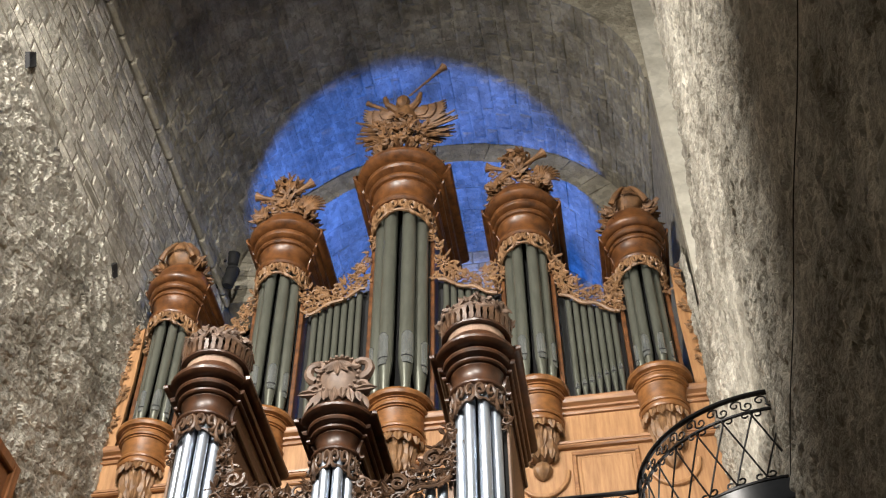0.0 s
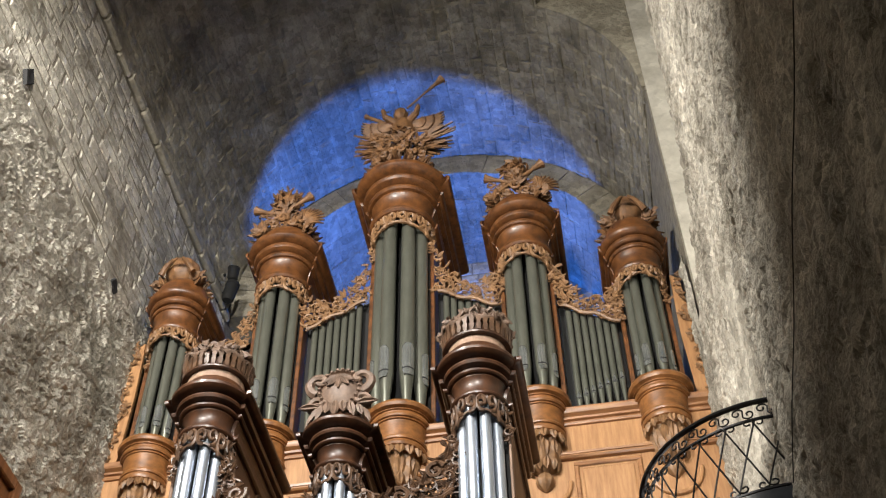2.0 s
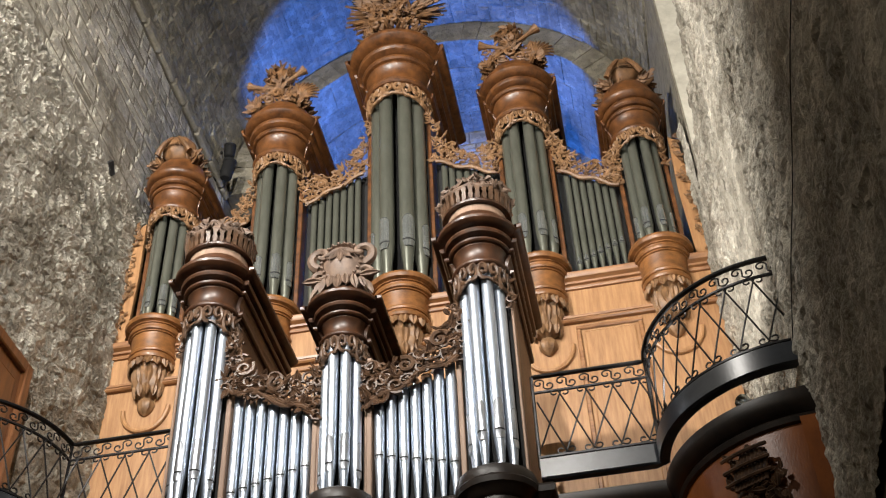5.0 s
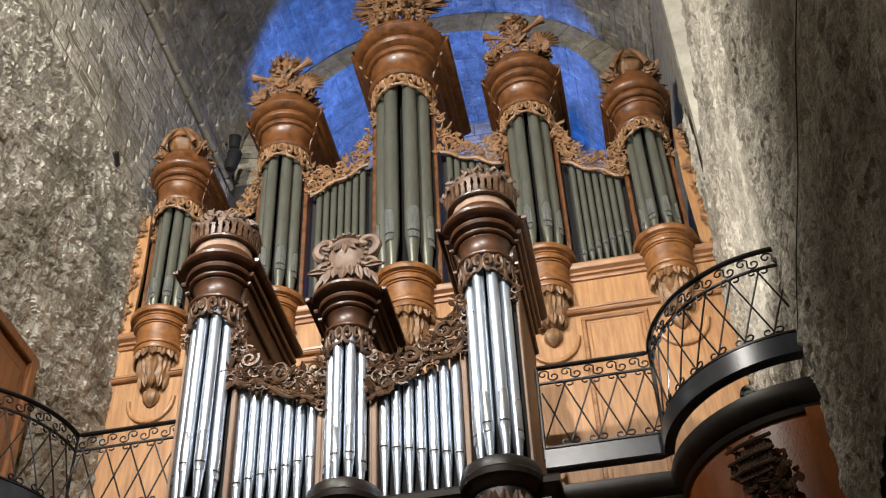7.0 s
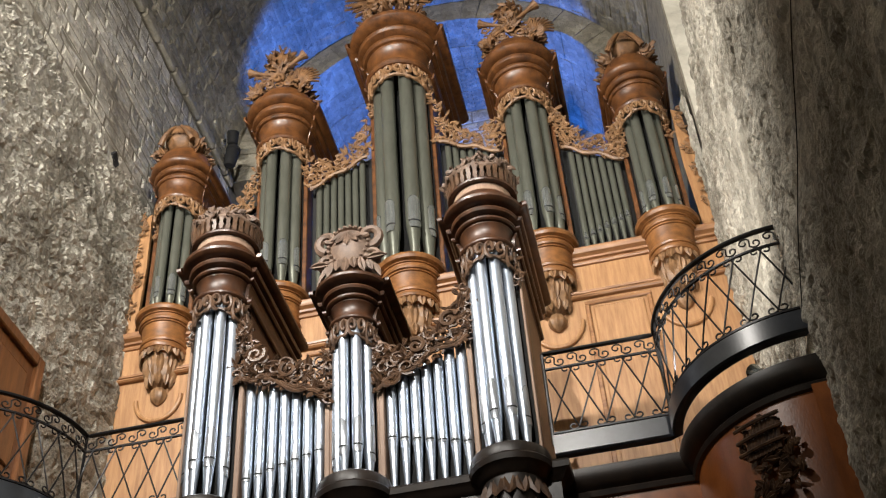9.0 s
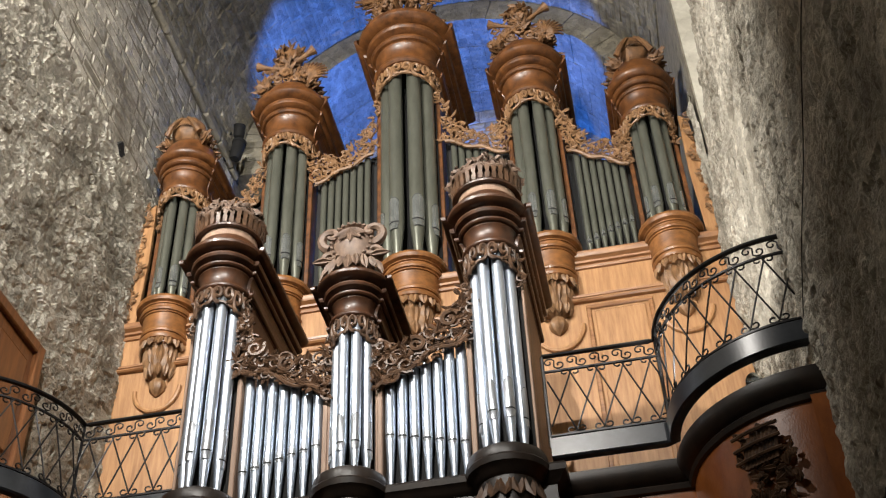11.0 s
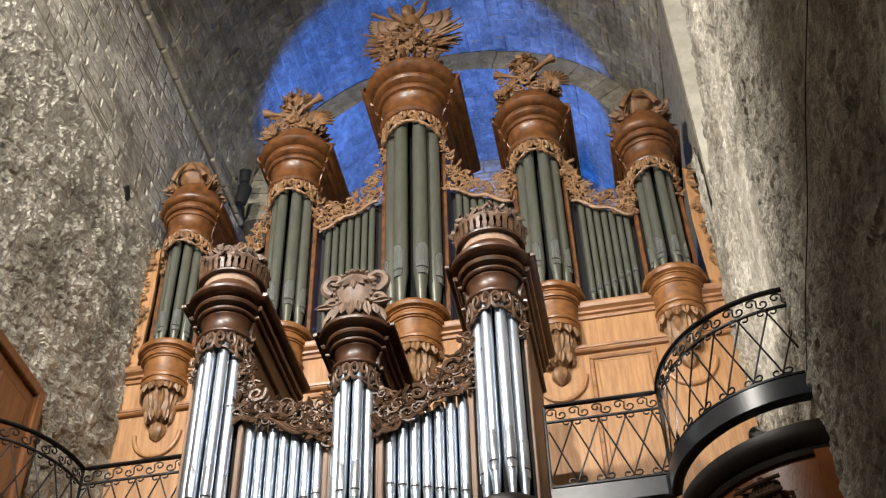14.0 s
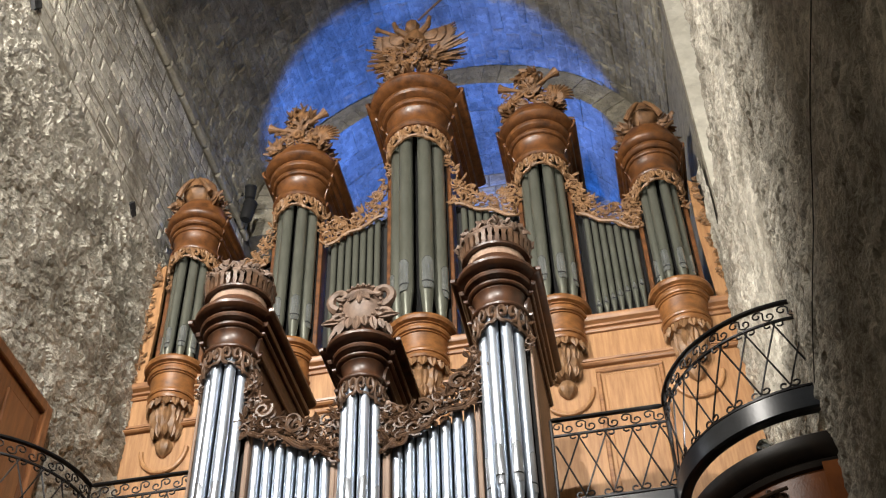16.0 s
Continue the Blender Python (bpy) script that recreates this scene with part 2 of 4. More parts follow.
def stone(bm, place, ua, ub, va, vb, r, rough, depth):
    """One block with chamfered arrises and an uneven face; place(u, v, out) gives its points."""
    j = 0.004 + r.uniform(0, 0.006)
    ua, ub, va, vb = ua + j, ub - j, va + j, vb - j
    e = min(ub - ua, vb - va) * 0.24
    o = r.uniform(0.25, 1.0) * depth
    jit = lambda: r.uniform(-rough, rough)
    base = [place(a, b, -0.01) for a, b in ((ua, va), (ub, va), (ub, vb), (ua, vb))]
    q = e * 0.35
    shoulder = [place(a + jit(), b + jit(), o * 0.6 + jit() * 0.3) for a, b in ((ua + q, va + q), (ub - q, va + q), (ub - q, vb - q), (ua + q, vb - q))]
    top = [place(a + jit(), b + jit(), o + jit() * 0.6) for a, b in ((ua + e, va + e), (ub - e, va + e), (ub - e, vb - e), (ua + e, vb - e))]
    B, S, T = ([bm.verts.new(p) for p in q] for q in (base, shoulder, top))
    for i in range(4):
        k = (i + 1) % 4
        bm.faces.new((B[i], B[k], S[k], S[i]))
        bm.faces.new((S[i], S[k], T[k], T[i]))
    bm.faces.new(T)


def courses(u0, u1, v0, v1, h, wmin, wmax, seed):
    """Blocks (ua, ub, va, vb) of uneven courses."""
    r = random.Random(seed)
    v = v0
    while v < v1 - 0.03:
        hh = h * r.uniform(0.72, 1.28)
        if v + hh > v1 - 0.08:
            hh = v1 - v
        u = u0 - r.uniform(0, wmax * 0.8)
        while u < u1:
            w = r.uniform(wmin, wmax)
            if min(u + w, u1) - max(u, u0) > 0.06:
                yield max(u, u0), min(u + w, u1), v, v + hh
            u += w
        v += hh


def rubble(name, parent, x, sgn, y0, y1, z0, z1, step, top, mat, relief, smooth):
    """Rough wall face as relief in a fine mesh: big lumps, stones and chips."""
    ny, nz = int((y1 - y0) / step), int((z1 - z0) / step)
    verts, faces = [], []
    for i in range(ny + 1):
        for k in range(nz + 1):
            y, z = y0 + i * step, z0 + k * step
            if top:
                z = min(z, top(y) - 0.02)
            p = Vector((y, z, 3.1 * sgn))
            w = Vector((y * 2.6 + noise.noise(p * 2) * 0.5, z * 4.4 + noise.noise(p * 2 + Vector((9, 0, 0))) * 0.5, 1.7))
            d, near = noise.voronoi(w)
            tilt = noise.noise_vector(near[0] * 5.3)
            a = noise.noise(p * 0.6) * 0.05
            b = min((d[1] - d[0]) / 0.16, 1.0) * 0.03 + tilt.z * 0.02 + (tilt.x * (w.x - near[0].x) + tilt.y * (w.y - near[0].y)) * 0.075
            c = noise.fractal(p * 6.0, 0.75, 2.3, 5) * 0.04
            verts.append((x - sgn * max(0.004, 0.045 + a * 0.5 + (b + c) * relief), y, z))
    for i in range(ny):
        for k in range(nz):
            q = i * (nz + 1) + k
            f = (q, q + nz + 1, q + nz + 2, q + 1)
            faces.append(f if sgn < 0 else f[::-1])
    me = bpy.data.meshes.new(name)
    me.from_pydata(verts, [], faces)
    me.materials.append(mat)
    for p in me.polygons:
        p.use_smooth = smooth
    ob = new(name, me)
    ob.parent = parent
    ob["kind"] = "stuff"
    ob["label"] = "rough chipped rubble facing"
    return ob


bm = bmesh.new()
box(bm, -12, 12, -12, 17.6, -0.3, 0)
tagged(link_mesh("floor", bm, floor_stone), "worn grey stone church floor", "floor", kind="structure")
bm = bmesh.new()
box(bm, WL - 0.8, WL, -12, 17.6, 0, SPRING + 0.1)
wall_west = tagged(link_mesh("wall_west", bm, mortar), "tall limestone nave wall, rough below and coursed above", "wall", kind="structure")
bm = bmesh.new()
ys = [-12, 8.9] + [y for y, _ in SILL] + [11.31, 11.325, 17.6]
rings = [[(WR, y, 0), (WR, y, min(sill(y), SPRING) + (0.1 if sill(y) >= SPRING else 0)), (WR + 1.0, y, min(sill(y), SPRING) + (0.1 if sill(y) >= SPRING else -0.0)), (WR + 1.0, y, 0)] for y in ys]
grid_faces(bm, rings, True, True)
wall_east = tagged(link_mesh("wall_east", bm, mortar, smooth=False), "tall rough limestone wall with a deep window recess", "wall", kind="structure")
bm = bmesh.new()
box(bm, WR + 0.02, WR + 1.0, 11.27, 11.305, 12.16, 21.05, 0.0)
tagged(link_mesh("window_jamb", bm, stone_smooth), "pale plastered window jamb", "window jamb", kind="structure")
bm = bmesh.new()
box(bm, WR + 0.75, WR + 0.95, 8.9, 11.3, 11.8, SPRING)
box(bm, WR + 0.75, WR + 0.95, 8.9, 11.3, SPRING + 0.004, 21.2)
box(bm, 2.5, WR + 0.74, 8.9, 11.3, 21.1, 21.3)
tagged(link_mesh("window_1", bm, stone_vault), "dark blocked window in a deep recess", "window", kind="structure")
bm = bmesh.new()
box(bm, -5, 5, -12.8, -12, 0, 23)
tagged(link_mesh("wall_south", bm, stone_vault), "plain stone end wall of the nave", "wall", kind="structure")


bm = bmesh.new()
grid_faces(bm, [[(x, y, z) for x, y in ((4.0 * math.cos(math.asin((z - SPRING) / 4.0)) - 0.05, 11.285), (WR + 0.018, 11.285), (WR + 0.018, 11.32), (4.0 * math.cos(math.asin((z - SPRING) / 4.0)) - 0.05, 11.32))] for z in [SPRING + 0.1 + 0.3 * k for k in range(11)]], True, True)
tagged(link_mesh("spandrel", bm, stone_vault), "grey stone spandrel beside the window recess", "spandrel", kind="structure")


def vault_point(u, v, o):
    a = math.pi - v / VR
    return ((VR - o) * math.cos(a), u, SPRING + (VR - o) * math.sin(a))


bm = bmesh.new()
HALF = math.pi * VR
LUNETTE = (8.93, 11.3, HALF - VR * radians(52))
for y0, y1, v1 in ((-12, LUNETTE[0], HALF), (LUNETTE[0], LUNETTE[1], LUNETTE[2]), (LUNETTE[1], 17.6, HALF)):
    grid_faces(bm, [[vault_point(y, v1 * i / 40, o) for y, o in ((y0, 0), (y1, 0), (y1, -0.5), (y0, -0.5))] for i in range(41)], True, True)
r = random.Random(11)
for ua, ub, va, vb in courses(7.2, BACK, 0.06, HALF - 0.06, 0.25, 0.35, 0.8, 5):
    if ub > LUNETTE[0] - 0.02 and vb > LUNETTE[2] - 0.02:
        if ua >= LUNETTE[1] or ub <= LUNETTE[0]:
            pass
        elif ub > LUNETTE[1] + 0.1:
            ua = LUNETTE[1]
        elif ua < LUNETTE[0] - 0.1:
            ub = LUNETTE[0]
        else:
            continue
    stone(bm, vault_point, ua, ub, va, vb, r, 0.022, 0.038)
for f in bm.faces:
    f.material_index = 0 if len(f.verts) == 4 and f.calc_area() > 2 else 1
vault = tagged(link_mesh("ceiling", bm, [mortar, stone_vault], smooth=False), "grey stone barrel vault over the nave", "vault", kind="structure")
RIB = 3.42
arch = tagged(new("arch_band"), "grey stone arch band before the end wall", "arch", kind="structure")
N = 34
DEEP = 2.5
for y0, y1, shift in ((0.0, 0.7, 0.0), (0.71, 1.29, 0.5), (1.3, 1.92, 0.0), (1.93, DEEP, 0.5)):
    for i in range(N):
        bm = bmesh.new()
        a0, a1 = math.pi * (i + 0.012 + shift) / N, math.pi * min(i + 0.988 + shift, N) / N
        dy, dr = (r.uniform(-0.012, 0.012) if y0 == 0 else 0), r.uniform(0, 0.015)
        grid_faces(bm, [[(q * math.cos(a), y, SPRING + q * math.sin(a)) for q, y in ((RIB + dr, BACK + y0 + dy), (VR - 0.02, BACK + y0 + dy), (VR - 0.02, BACK + y1), (RIB + dr, BACK + y1))] for a in (a0, a1)], True, True)
        part("voussoir", bm, stone_vault, arch)
bm = bmesh.new()
grid_faces(bm, [[(q * math.cos(math.pi * i / 48), y, SPRING + q * math.sin(math.pi * i / 48)) for q, y in ((RIB + 0.03, BACK + 0.025), (VR - 0.01, BACK + 0.025), (VR - 0.01, BACK + DEEP - 0.02), (RIB + 0.03, BACK + DEEP - 0.02))] for i in range(49)], True, True)
part("joint_bed", bm, mortar, arch)
bm = bmesh.new()
box(bm, WL, WR, BACK + DEEP, BACK + DEEP + 0.6, 0, 23)
wall_north = tagged(link_mesh("wall_north", bm, mortar), "coursed stone end wall behind the organ", "wall", kind="structure")
trim = tagged(new("trim"), "pale stone string course at the vault springing", "string course", kind="structure")
y = 3.0
while y < BACK:
    w = r.uniform(0.45, 0.8)
    bm = bmesh.new()
    o = r.uniform(0.09, 0.115)
    box(bm, WL + 0.002, WL + o, y, min(y + w - 0.008, BACK), SPRING - 0.15 + r.uniform(-0.012, 0.012), SPRING + 0.06 + r.uniform(-0.015, 0.01), 0.035)
    part("stone", bm, stone_trim, trim)
    y += w

# ---- great organ ----
YG, YB = 11.8, 13.5
organ = thing("great_organ", "great pipe organ in honey wood with green-grey pipes", "pipe organ", (0, YG, 7.0))
O = Vector((0, YG, 7.0))


def arc(x, y, r, n=20):
    return [(x + r * math.cos(math.radians(180 + 180 * i / n)), y + r * math.sin(math.radians(180 + 180 * i / n))) for i in range(n + 1)]


def pipe_mesh(name, z0, zm, z1, r, mats, round_lip=True, lip=1.0):
    """A flue pipe standing at its toe: conical foot, mouth with lips and slot, cylindrical body; faces -y."""
    bm = bmesh.new()
    n = 14
    hm = zm - z0
    lathe(bm, [(r * 0.34, 0), (r * 0.42, 0.03), (r * 0.97, hm * 0.97), (r, hm), (r, z1 - z0 - 0.012), (r * 0.95, z1 - z0), (r * 0.9, z1 - z0), (r * 0.88, z1 - z0 - 0.1)], segs=n)
    w, h = r * 0.80, r * (2.6 if round_lip else 1.9) * lip

    def strip(low, high, o, mi, taper=1.0):
        cols = []
        for i in range(9):
            px = -1 + i / 4
            q = []
            for z, wd in ((low(px), taper), (high(px), 1.0)):
                x = px * w * wd
                q.append((x, -math.sqrt(r * r - x * x) - o, z))
            x = px * w
            q.append((x, -math.sqrt(r * r - x * x) + 0.004, high(px) + 0.012))
            cols.append(q)
        grid_faces(bm, cols, False, False, mi)

    arch = (lambda px: hm + 0.01 + h * (0.82 + 0.18 * math.sqrt(max(0, 1 - px * px)))) if round_lip else (lambda px: hm + 0.01 + h * (0.12 + 1.05 * (1 - abs(px))))
    # Black line painted above the upper lip for the shade along its edge.
    strip(lambda px: arch(px) - 0.004, lambda px: arch(px) + 0.09 * r, 0.012 * r, 2)
    strip(lambda px: hm + 0.01, arch, 0.06 * r, 1)
    # Mouth slot: shade of the opening painted as a black strip.
    strip(lambda px: hm - 0.16 * r, lambda px: hm + 0.012, 0.025 * r, 2)
    strip(lambda px: hm - h * (0.28 if round_lip else 0.3), lambda px: hm - 0.14 * r, 0.05 * r, 1, 0.8)
    return bm


pipe_cache = {}


def pipe(parent, x, y, z0, zm, z1, r, turn, mats, round_lip=True, lip=1.0, label=""):
    key = (round(zm - z0, 3), round(z1 - z0, 3), round(r, 4), mats[0].name, round_lip)
    if key not in pipe_cache:
        ob = link_mesh("pipe", pipe_mesh("pipe", z0, zm, z1, r, mats, round_lip, lip), mats, parent, label)
        pipe_cache[key] = ob.data
    else:
        ob = new("pipe", pipe_cache[key])
        ob.parent = parent
    base = parent_base[parent]
    ob.location = Vector((x, y, z0)) - base
    ob.rotation_euler = (0, 0, radians(turn))
    return ob


parent_base = {organ: O}


def entablature(hw, z0, z1, k):
    """Profile of a tower head: offset from the round skirt, height."""
    h = z1 - z0
    p = [(-0.03, 0), (0, 0), (0.004, 0.03), (0.03, 0.035), (0.05, 0.06), (0.055, 0.09), (0.045, 0.125), (0.02, 0.14), (0.018, 0.16), (-0.005, 0.165), (-0.02, 0.24), (-0.02, 0.33), (0, 0.42), (0.03, 0.47), (0.03, 0.5), (0.065, 0.505), (0.085, 0.53), (0.085, 0.57), (0.065, 0.595), (0.03, 0.6), (0.03, 0.635), (0.09, 0.64), (0.125, 0.665), (0.14, 0.705), (0.135, 0.745), (0.115, 0.77), (0.085, 0.775), (0.085, 0.81), (0.15, 0.815), (0.2, 0.84), (0.23, 0.88), (0.235, 0.93), (0.22, 0.97), (0.17, 1.0)]
    return [(o * k, z0 + f * h) for o, f in p]


def tower(parent, base, x, hw, zrim, zmouth, zskirt, ztip, wood, stile, carve, mats, yf, yb, r_pipe, rc, lift, neck, n=5, bowl=0.0, dome=0.33, lip=1.6, label=""):
    """A round tower: head with mouldings that return along its sides, skirt carving, pipes on a half circle, stiles, body box, bowl."""
    k = neck
    off = 0.235 * k
    hwi, r0 = hw - off, hw * (0.97 if bowl else 0.92) - off
    local = lambda p: Vector(p) - base
    sh = lambda bm: bmesh.ops.translate(bm, verts=bm.verts, vec=-base)
    bm = bmesh.new()
    prof = entablature(hw, zskirt + 0.06 + 0.16 * min(k, 1), ztip, k)
    path = [(x - hwi, yb), (x - hwi, yf)] + arc(x, yf, r0, 24) + [(x + hwi, yf), (x + hwi, yb)]
    sweep(bm, prof, path)
    top = [Vector((px, py, ztip)) for px, py in path]
    lathe(bm, [(r0 + 0.19 * k, ztip - zskirt), (r0 + 0.15 * k, ztip - zskirt + dome * 0.06), (r0 + 0.145 * k, ztip - zskirt + dome * 0.16), (r0 + 0.11 * k, ztip - zskirt + dome * 0.2), (r0 + 0.10 * k, ztip - zskirt + dome * 0.45), (r0 + 0.06 * k, ztip - zskirt + dome * 0.72), (r0, ztip - zskirt + dome * 0.92), (r0 - 0.06, ztip - zskirt + dome), (0.01, ztip - zskirt + dome)], (x, yf, zskirt), 32)
    if not bowl:
        drum = bmesh.new()
        lathe(drum, [(r0 + 0.10 * k, dome * 0.45), (r0 + 0.085 * k, dome * 0.5), (r0 + 0.07 * k, dome), (r0 - 0.02, dome + 0.004)], (x, yf, ztip), 32)
        sh(drum)
    box(bm, x - hw + 0.02, x + hw - 0.02, yf, yb, ztip - 0.05, ztip + 0.012)
    sh(bm)
    t = part("tower", bm, wood, parent, label)
    # Drum takes the paler wood to paint the light on the head's top.
    if not bowl:
        part("drum", drum, grey_wood, t, "wooden drum in pale colour for the light from above")
    parent_base[t] = base
    # Body box; its dark wood carries the side shade.
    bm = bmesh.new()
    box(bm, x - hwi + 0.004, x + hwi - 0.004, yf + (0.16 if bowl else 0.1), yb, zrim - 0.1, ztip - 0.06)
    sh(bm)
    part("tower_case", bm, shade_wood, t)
    # Black sheet that paints the shade between the pipes.
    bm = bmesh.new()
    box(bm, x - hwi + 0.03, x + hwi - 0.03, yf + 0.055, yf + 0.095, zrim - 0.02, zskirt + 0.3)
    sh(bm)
    part("gap_shade", bm, shade_and_lamp_black, t)
    for s in (-1, 1):
        bm = bmesh.new()
        xo = x + s * hwi
        w_st = 0.06 if bowl else 0.028
        box(bm, min(xo, xo - s * w_st), max(xo, xo - s * w_st), yf - 0.02, yf + 0.16, zrim - 0.1, zskirt + 0.1, 0.008)
        sh(bm)
        part("stile", bm, stile, t)
    # pierced skirt, its lower edge arched up at the front
    bm = bmesh.new()
    m = 5 if bowl else 4
    edge = lambda a: zskirt + 0.03 - 0.12 * abs(math.cos(a)) ** 1.6
    on = lambda a, z, o=0.0: Vector((x + (r0 + o) * math.cos(a), yf + (r0 + o) * math.sin(a), z))
    hi = zskirt + 0.12 + 0.16 * min(k, 1)
    tube(bm, [on(math.pi * (1 + i / 30), edge(math.pi * (1 + i / 30)) + 0.014 * abs(math.sin(i * 0.733))) for i in range(31)], 0.014 * k + 0.007, 5)
    w = math.pi * r0 / m
    for i in range(m):
        a = math.pi * (1 + (i + 0.5) / m)
        lo = edge(a)
        mid, half = (lo + hi) / 2, (hi - lo) / 2
        for hd in (1, -1):
            pts = []
            for q in range(15):
                f = q / 14
                b = -1.9 + f * 7.6
                rr = 1 - 0.72 * f
                pts.append(on(a + hd * (0.25 + 0.27 * rr * math.cos(b)) * w / r0, mid - half * 0.08 + half * 0.95 * rr * math.sin(b), 0.008 + 0.012 * f))
            tube(bm, pts, w * 0.085 + 0.004, 6, lambda f: 1.2 - 0.35 * f)
        o = Vector((math.cos(a), math.sin(a), 0))
        side = Vector((-o.y, o.x, 0))
        for q in (-1, 0, 1):
            leaf(bm, on(a, lo + half * 0.9), side * q * 0.8 + Vector((0, 0, 1)), half * 0.9, w * 0.2, o, 0.2)
            leaf(bm, on(a + 0.5 * w / r0, hi - half * 0.3), side * q * 0.7 - Vector((0, 0, 1)), half * 0.9, w * 0.2, o, 0.15)
    for s_ in (-1, 1):
        cells = [(x + s_ * (hwi - 0.05 + rng.uniform(-0.02, 0.03)), zskirt + 0.08 - 0.075 * q) for q in range(6 if bowl else 5)]
        foliage(bm, cells, 0.05 * min(1.2, k + 0.35), yf - 0.05, scroll=0.5)
    sh(bm)
    part("skirt_carving", bm, carve, t)["kind"] = "stuff"
    for i in range(n):
        a = -90 + ((-70, -26, 26, 70)[i] if bowl else (i - (n - 1) / 2) * (180 / n))
        px, py = x + rc * math.cos(radians(a)), yf + rc * math.sin(radians(a))
        mid = abs(i - (n - 1) / 2)
        pipe(t, px, py, zrim - 0.03, zmouth - lift * (mid % 2), zskirt + 0.24, r_pipe, a + 90, mats, True, lip)
    if bowl:
        R = bowl
        bm = bmesh.new()
        lathe(bm, [(0.01, 0.03), (R * 0.97, 0.035), (R * 1.06, 0.015), (R * 1.09, -0.025), (R * 1.05, -0.065), (R * 0.93, -0.08), (R * 0.93, -0.095), (R * 0.88, -0.10), (R * 0.875, -0.135), (R * 0.92, -0.14), (R * 0.935, -0.165), (R * 0.91, -0.19), (R * 0.85, -0.195), (R * 0.85, -0.215), (R * 0.80, -0.22), (R * 0.775, -0.3), (R * 0.76, -0.42), (R * 0.755, -0.455), (R * 0.80, -0.46), (R * 0.82, -0.485), (R * 0.80, -0.51), (R * 0.755, -0.515), (R * 0.755, -0.535), (R * 0.80, -0.54), (R * 0.81, -0.57), (R * 0.78, -0.60), (R * 0.70, -0.61), (R * 0.66, -0.66), (0.01, -0.70)], (x, yf, zrim), 36)
        sh(bm)
        part("bowl", bm, bowl_wood, t)
        bm = bmesh.new()
        Rp = 0.84 * R
        lathe(bm, [(R * 0.66, -0.62), (R * 0.56, -0.68), (Rp * 0.62, -0.76), (Rp * 0.64, -0.88), (Rp * 0.58, -0.98), (Rp * 0.42, -1.06), (Rp * 0.26, -1.09), (Rp * 0.22, -1.11), (Rp * 0.29, -1.14), (Rp * 0.34, -1.20), (Rp * 0.29, -1.27), (Rp * 0.16, -1.32), (0.01, -1.35)], (x, yf, zrim), 40, wave=8, amp=0.07)
        sh(bm)
        part("pendant", bm, carve, t)
        # scalloped collar, then leaves lying close on the bulb
        for n_leaf, length, z0, rr, lean, curl, width in ((8, 0.17, 0.56, R * 0.70, -0.02, 0.16, R * 0.30), (6, 0.34, 0.66, min(R * 0.56, Rp * 0.66), -0.04, -0.12, Rp * 0.40), (6, 0.17, 0.95, Rp * 0.60, -0.35, 0.1, Rp * 0.30)):
            for i in range(n_leaf):
                a = math.radians(180 + 180 * (i + 0.25) / (n_leaf - 0.5))
                o = Vector((math.cos(a), math.sin(a), 0))
                bm = bmesh.new()
                leaf(bm, Vector((x, yf, zrim - z0)) + o * rr, o * lean + Vector((rng.uniform(-0.06, 0.06), 0, -1)), length * rng.uniform(0.9, 1.1), width, o, curl)
                sh(bm)
                part("carved_leaf", bm, carve, t)
    return t


GP = [tin_old, tin_lip, shade_and_lamp_black]
TOWERS = [(-3.355, 0.495, 12.33, 13.80, 14.72), (-1.80, 0.595, 12.46, 14.48, 15.56), (0.0, 0.78, 12.60, 15.45, 16.68), (1.80, 0.595, 12.46, 14.48, 15.56), (3.355, 0.495, 12.33, 13.80, 14.72)]
tower_obs = []
for x, hw, zm, zs, zt in TOWERS:
    rc = hw * 0.4
    tower_obs.append(tower(organ, O, x, hw, 11.95, zm, zs, zt, red_wood, red_wood, carved_light, GP, YG, YB, rc * 0.335, rc, 0.05, {0.495: 0.64, 0.595: 0.92, 0.78: 1.3}[hw], n=4, bowl={0.495: 0.385, 0.595: 0.39, 0.78: 0.44}[hw]))

# lower case with frieze and panels
bm = bmesh.new()
box(bm, -3.95, 3.95, YG + 0.02, YB, 6.6, 11.75)
bmesh.ops.translate(bm, verts=bm.verts, vec=-O)
case = part("case", bm, honey, organ)
parent_base[case] = O
bm = bmesh.new()
sweep(bm, [(0, 11.04), (0.05, 11.045), (0.07, 11.065), (0.07, 11.085), (0.03, 11.09), (0.03, 11.105), (0.055, 11.11), (0.06, 11.14), (0.02, 11.15), (0.02, 11.17), (0.0, 11.18)], [(-3.97, YG + 0.02), (3.97, YG + 0.02)])
sweep(bm, [(0, 11.58), (0.03, 11.585), (0.04, 11.61), (0.015, 11.62), (0.015, 11.65), (0.05, 11.66), (0.055, 11.69), (0.03, 11.7), (0.09, 11.73), (0.11, 11.77), (0.11, 11.81), (0, 11.82), (-0.2, 11.82)], [(-3.97, YG + 0.02), (3.97, YG + 0.02)])
bmesh.ops.translate(bm, verts=bm.verts, vec=-O)
part("case_moulding", bm, mould_wood, organ)
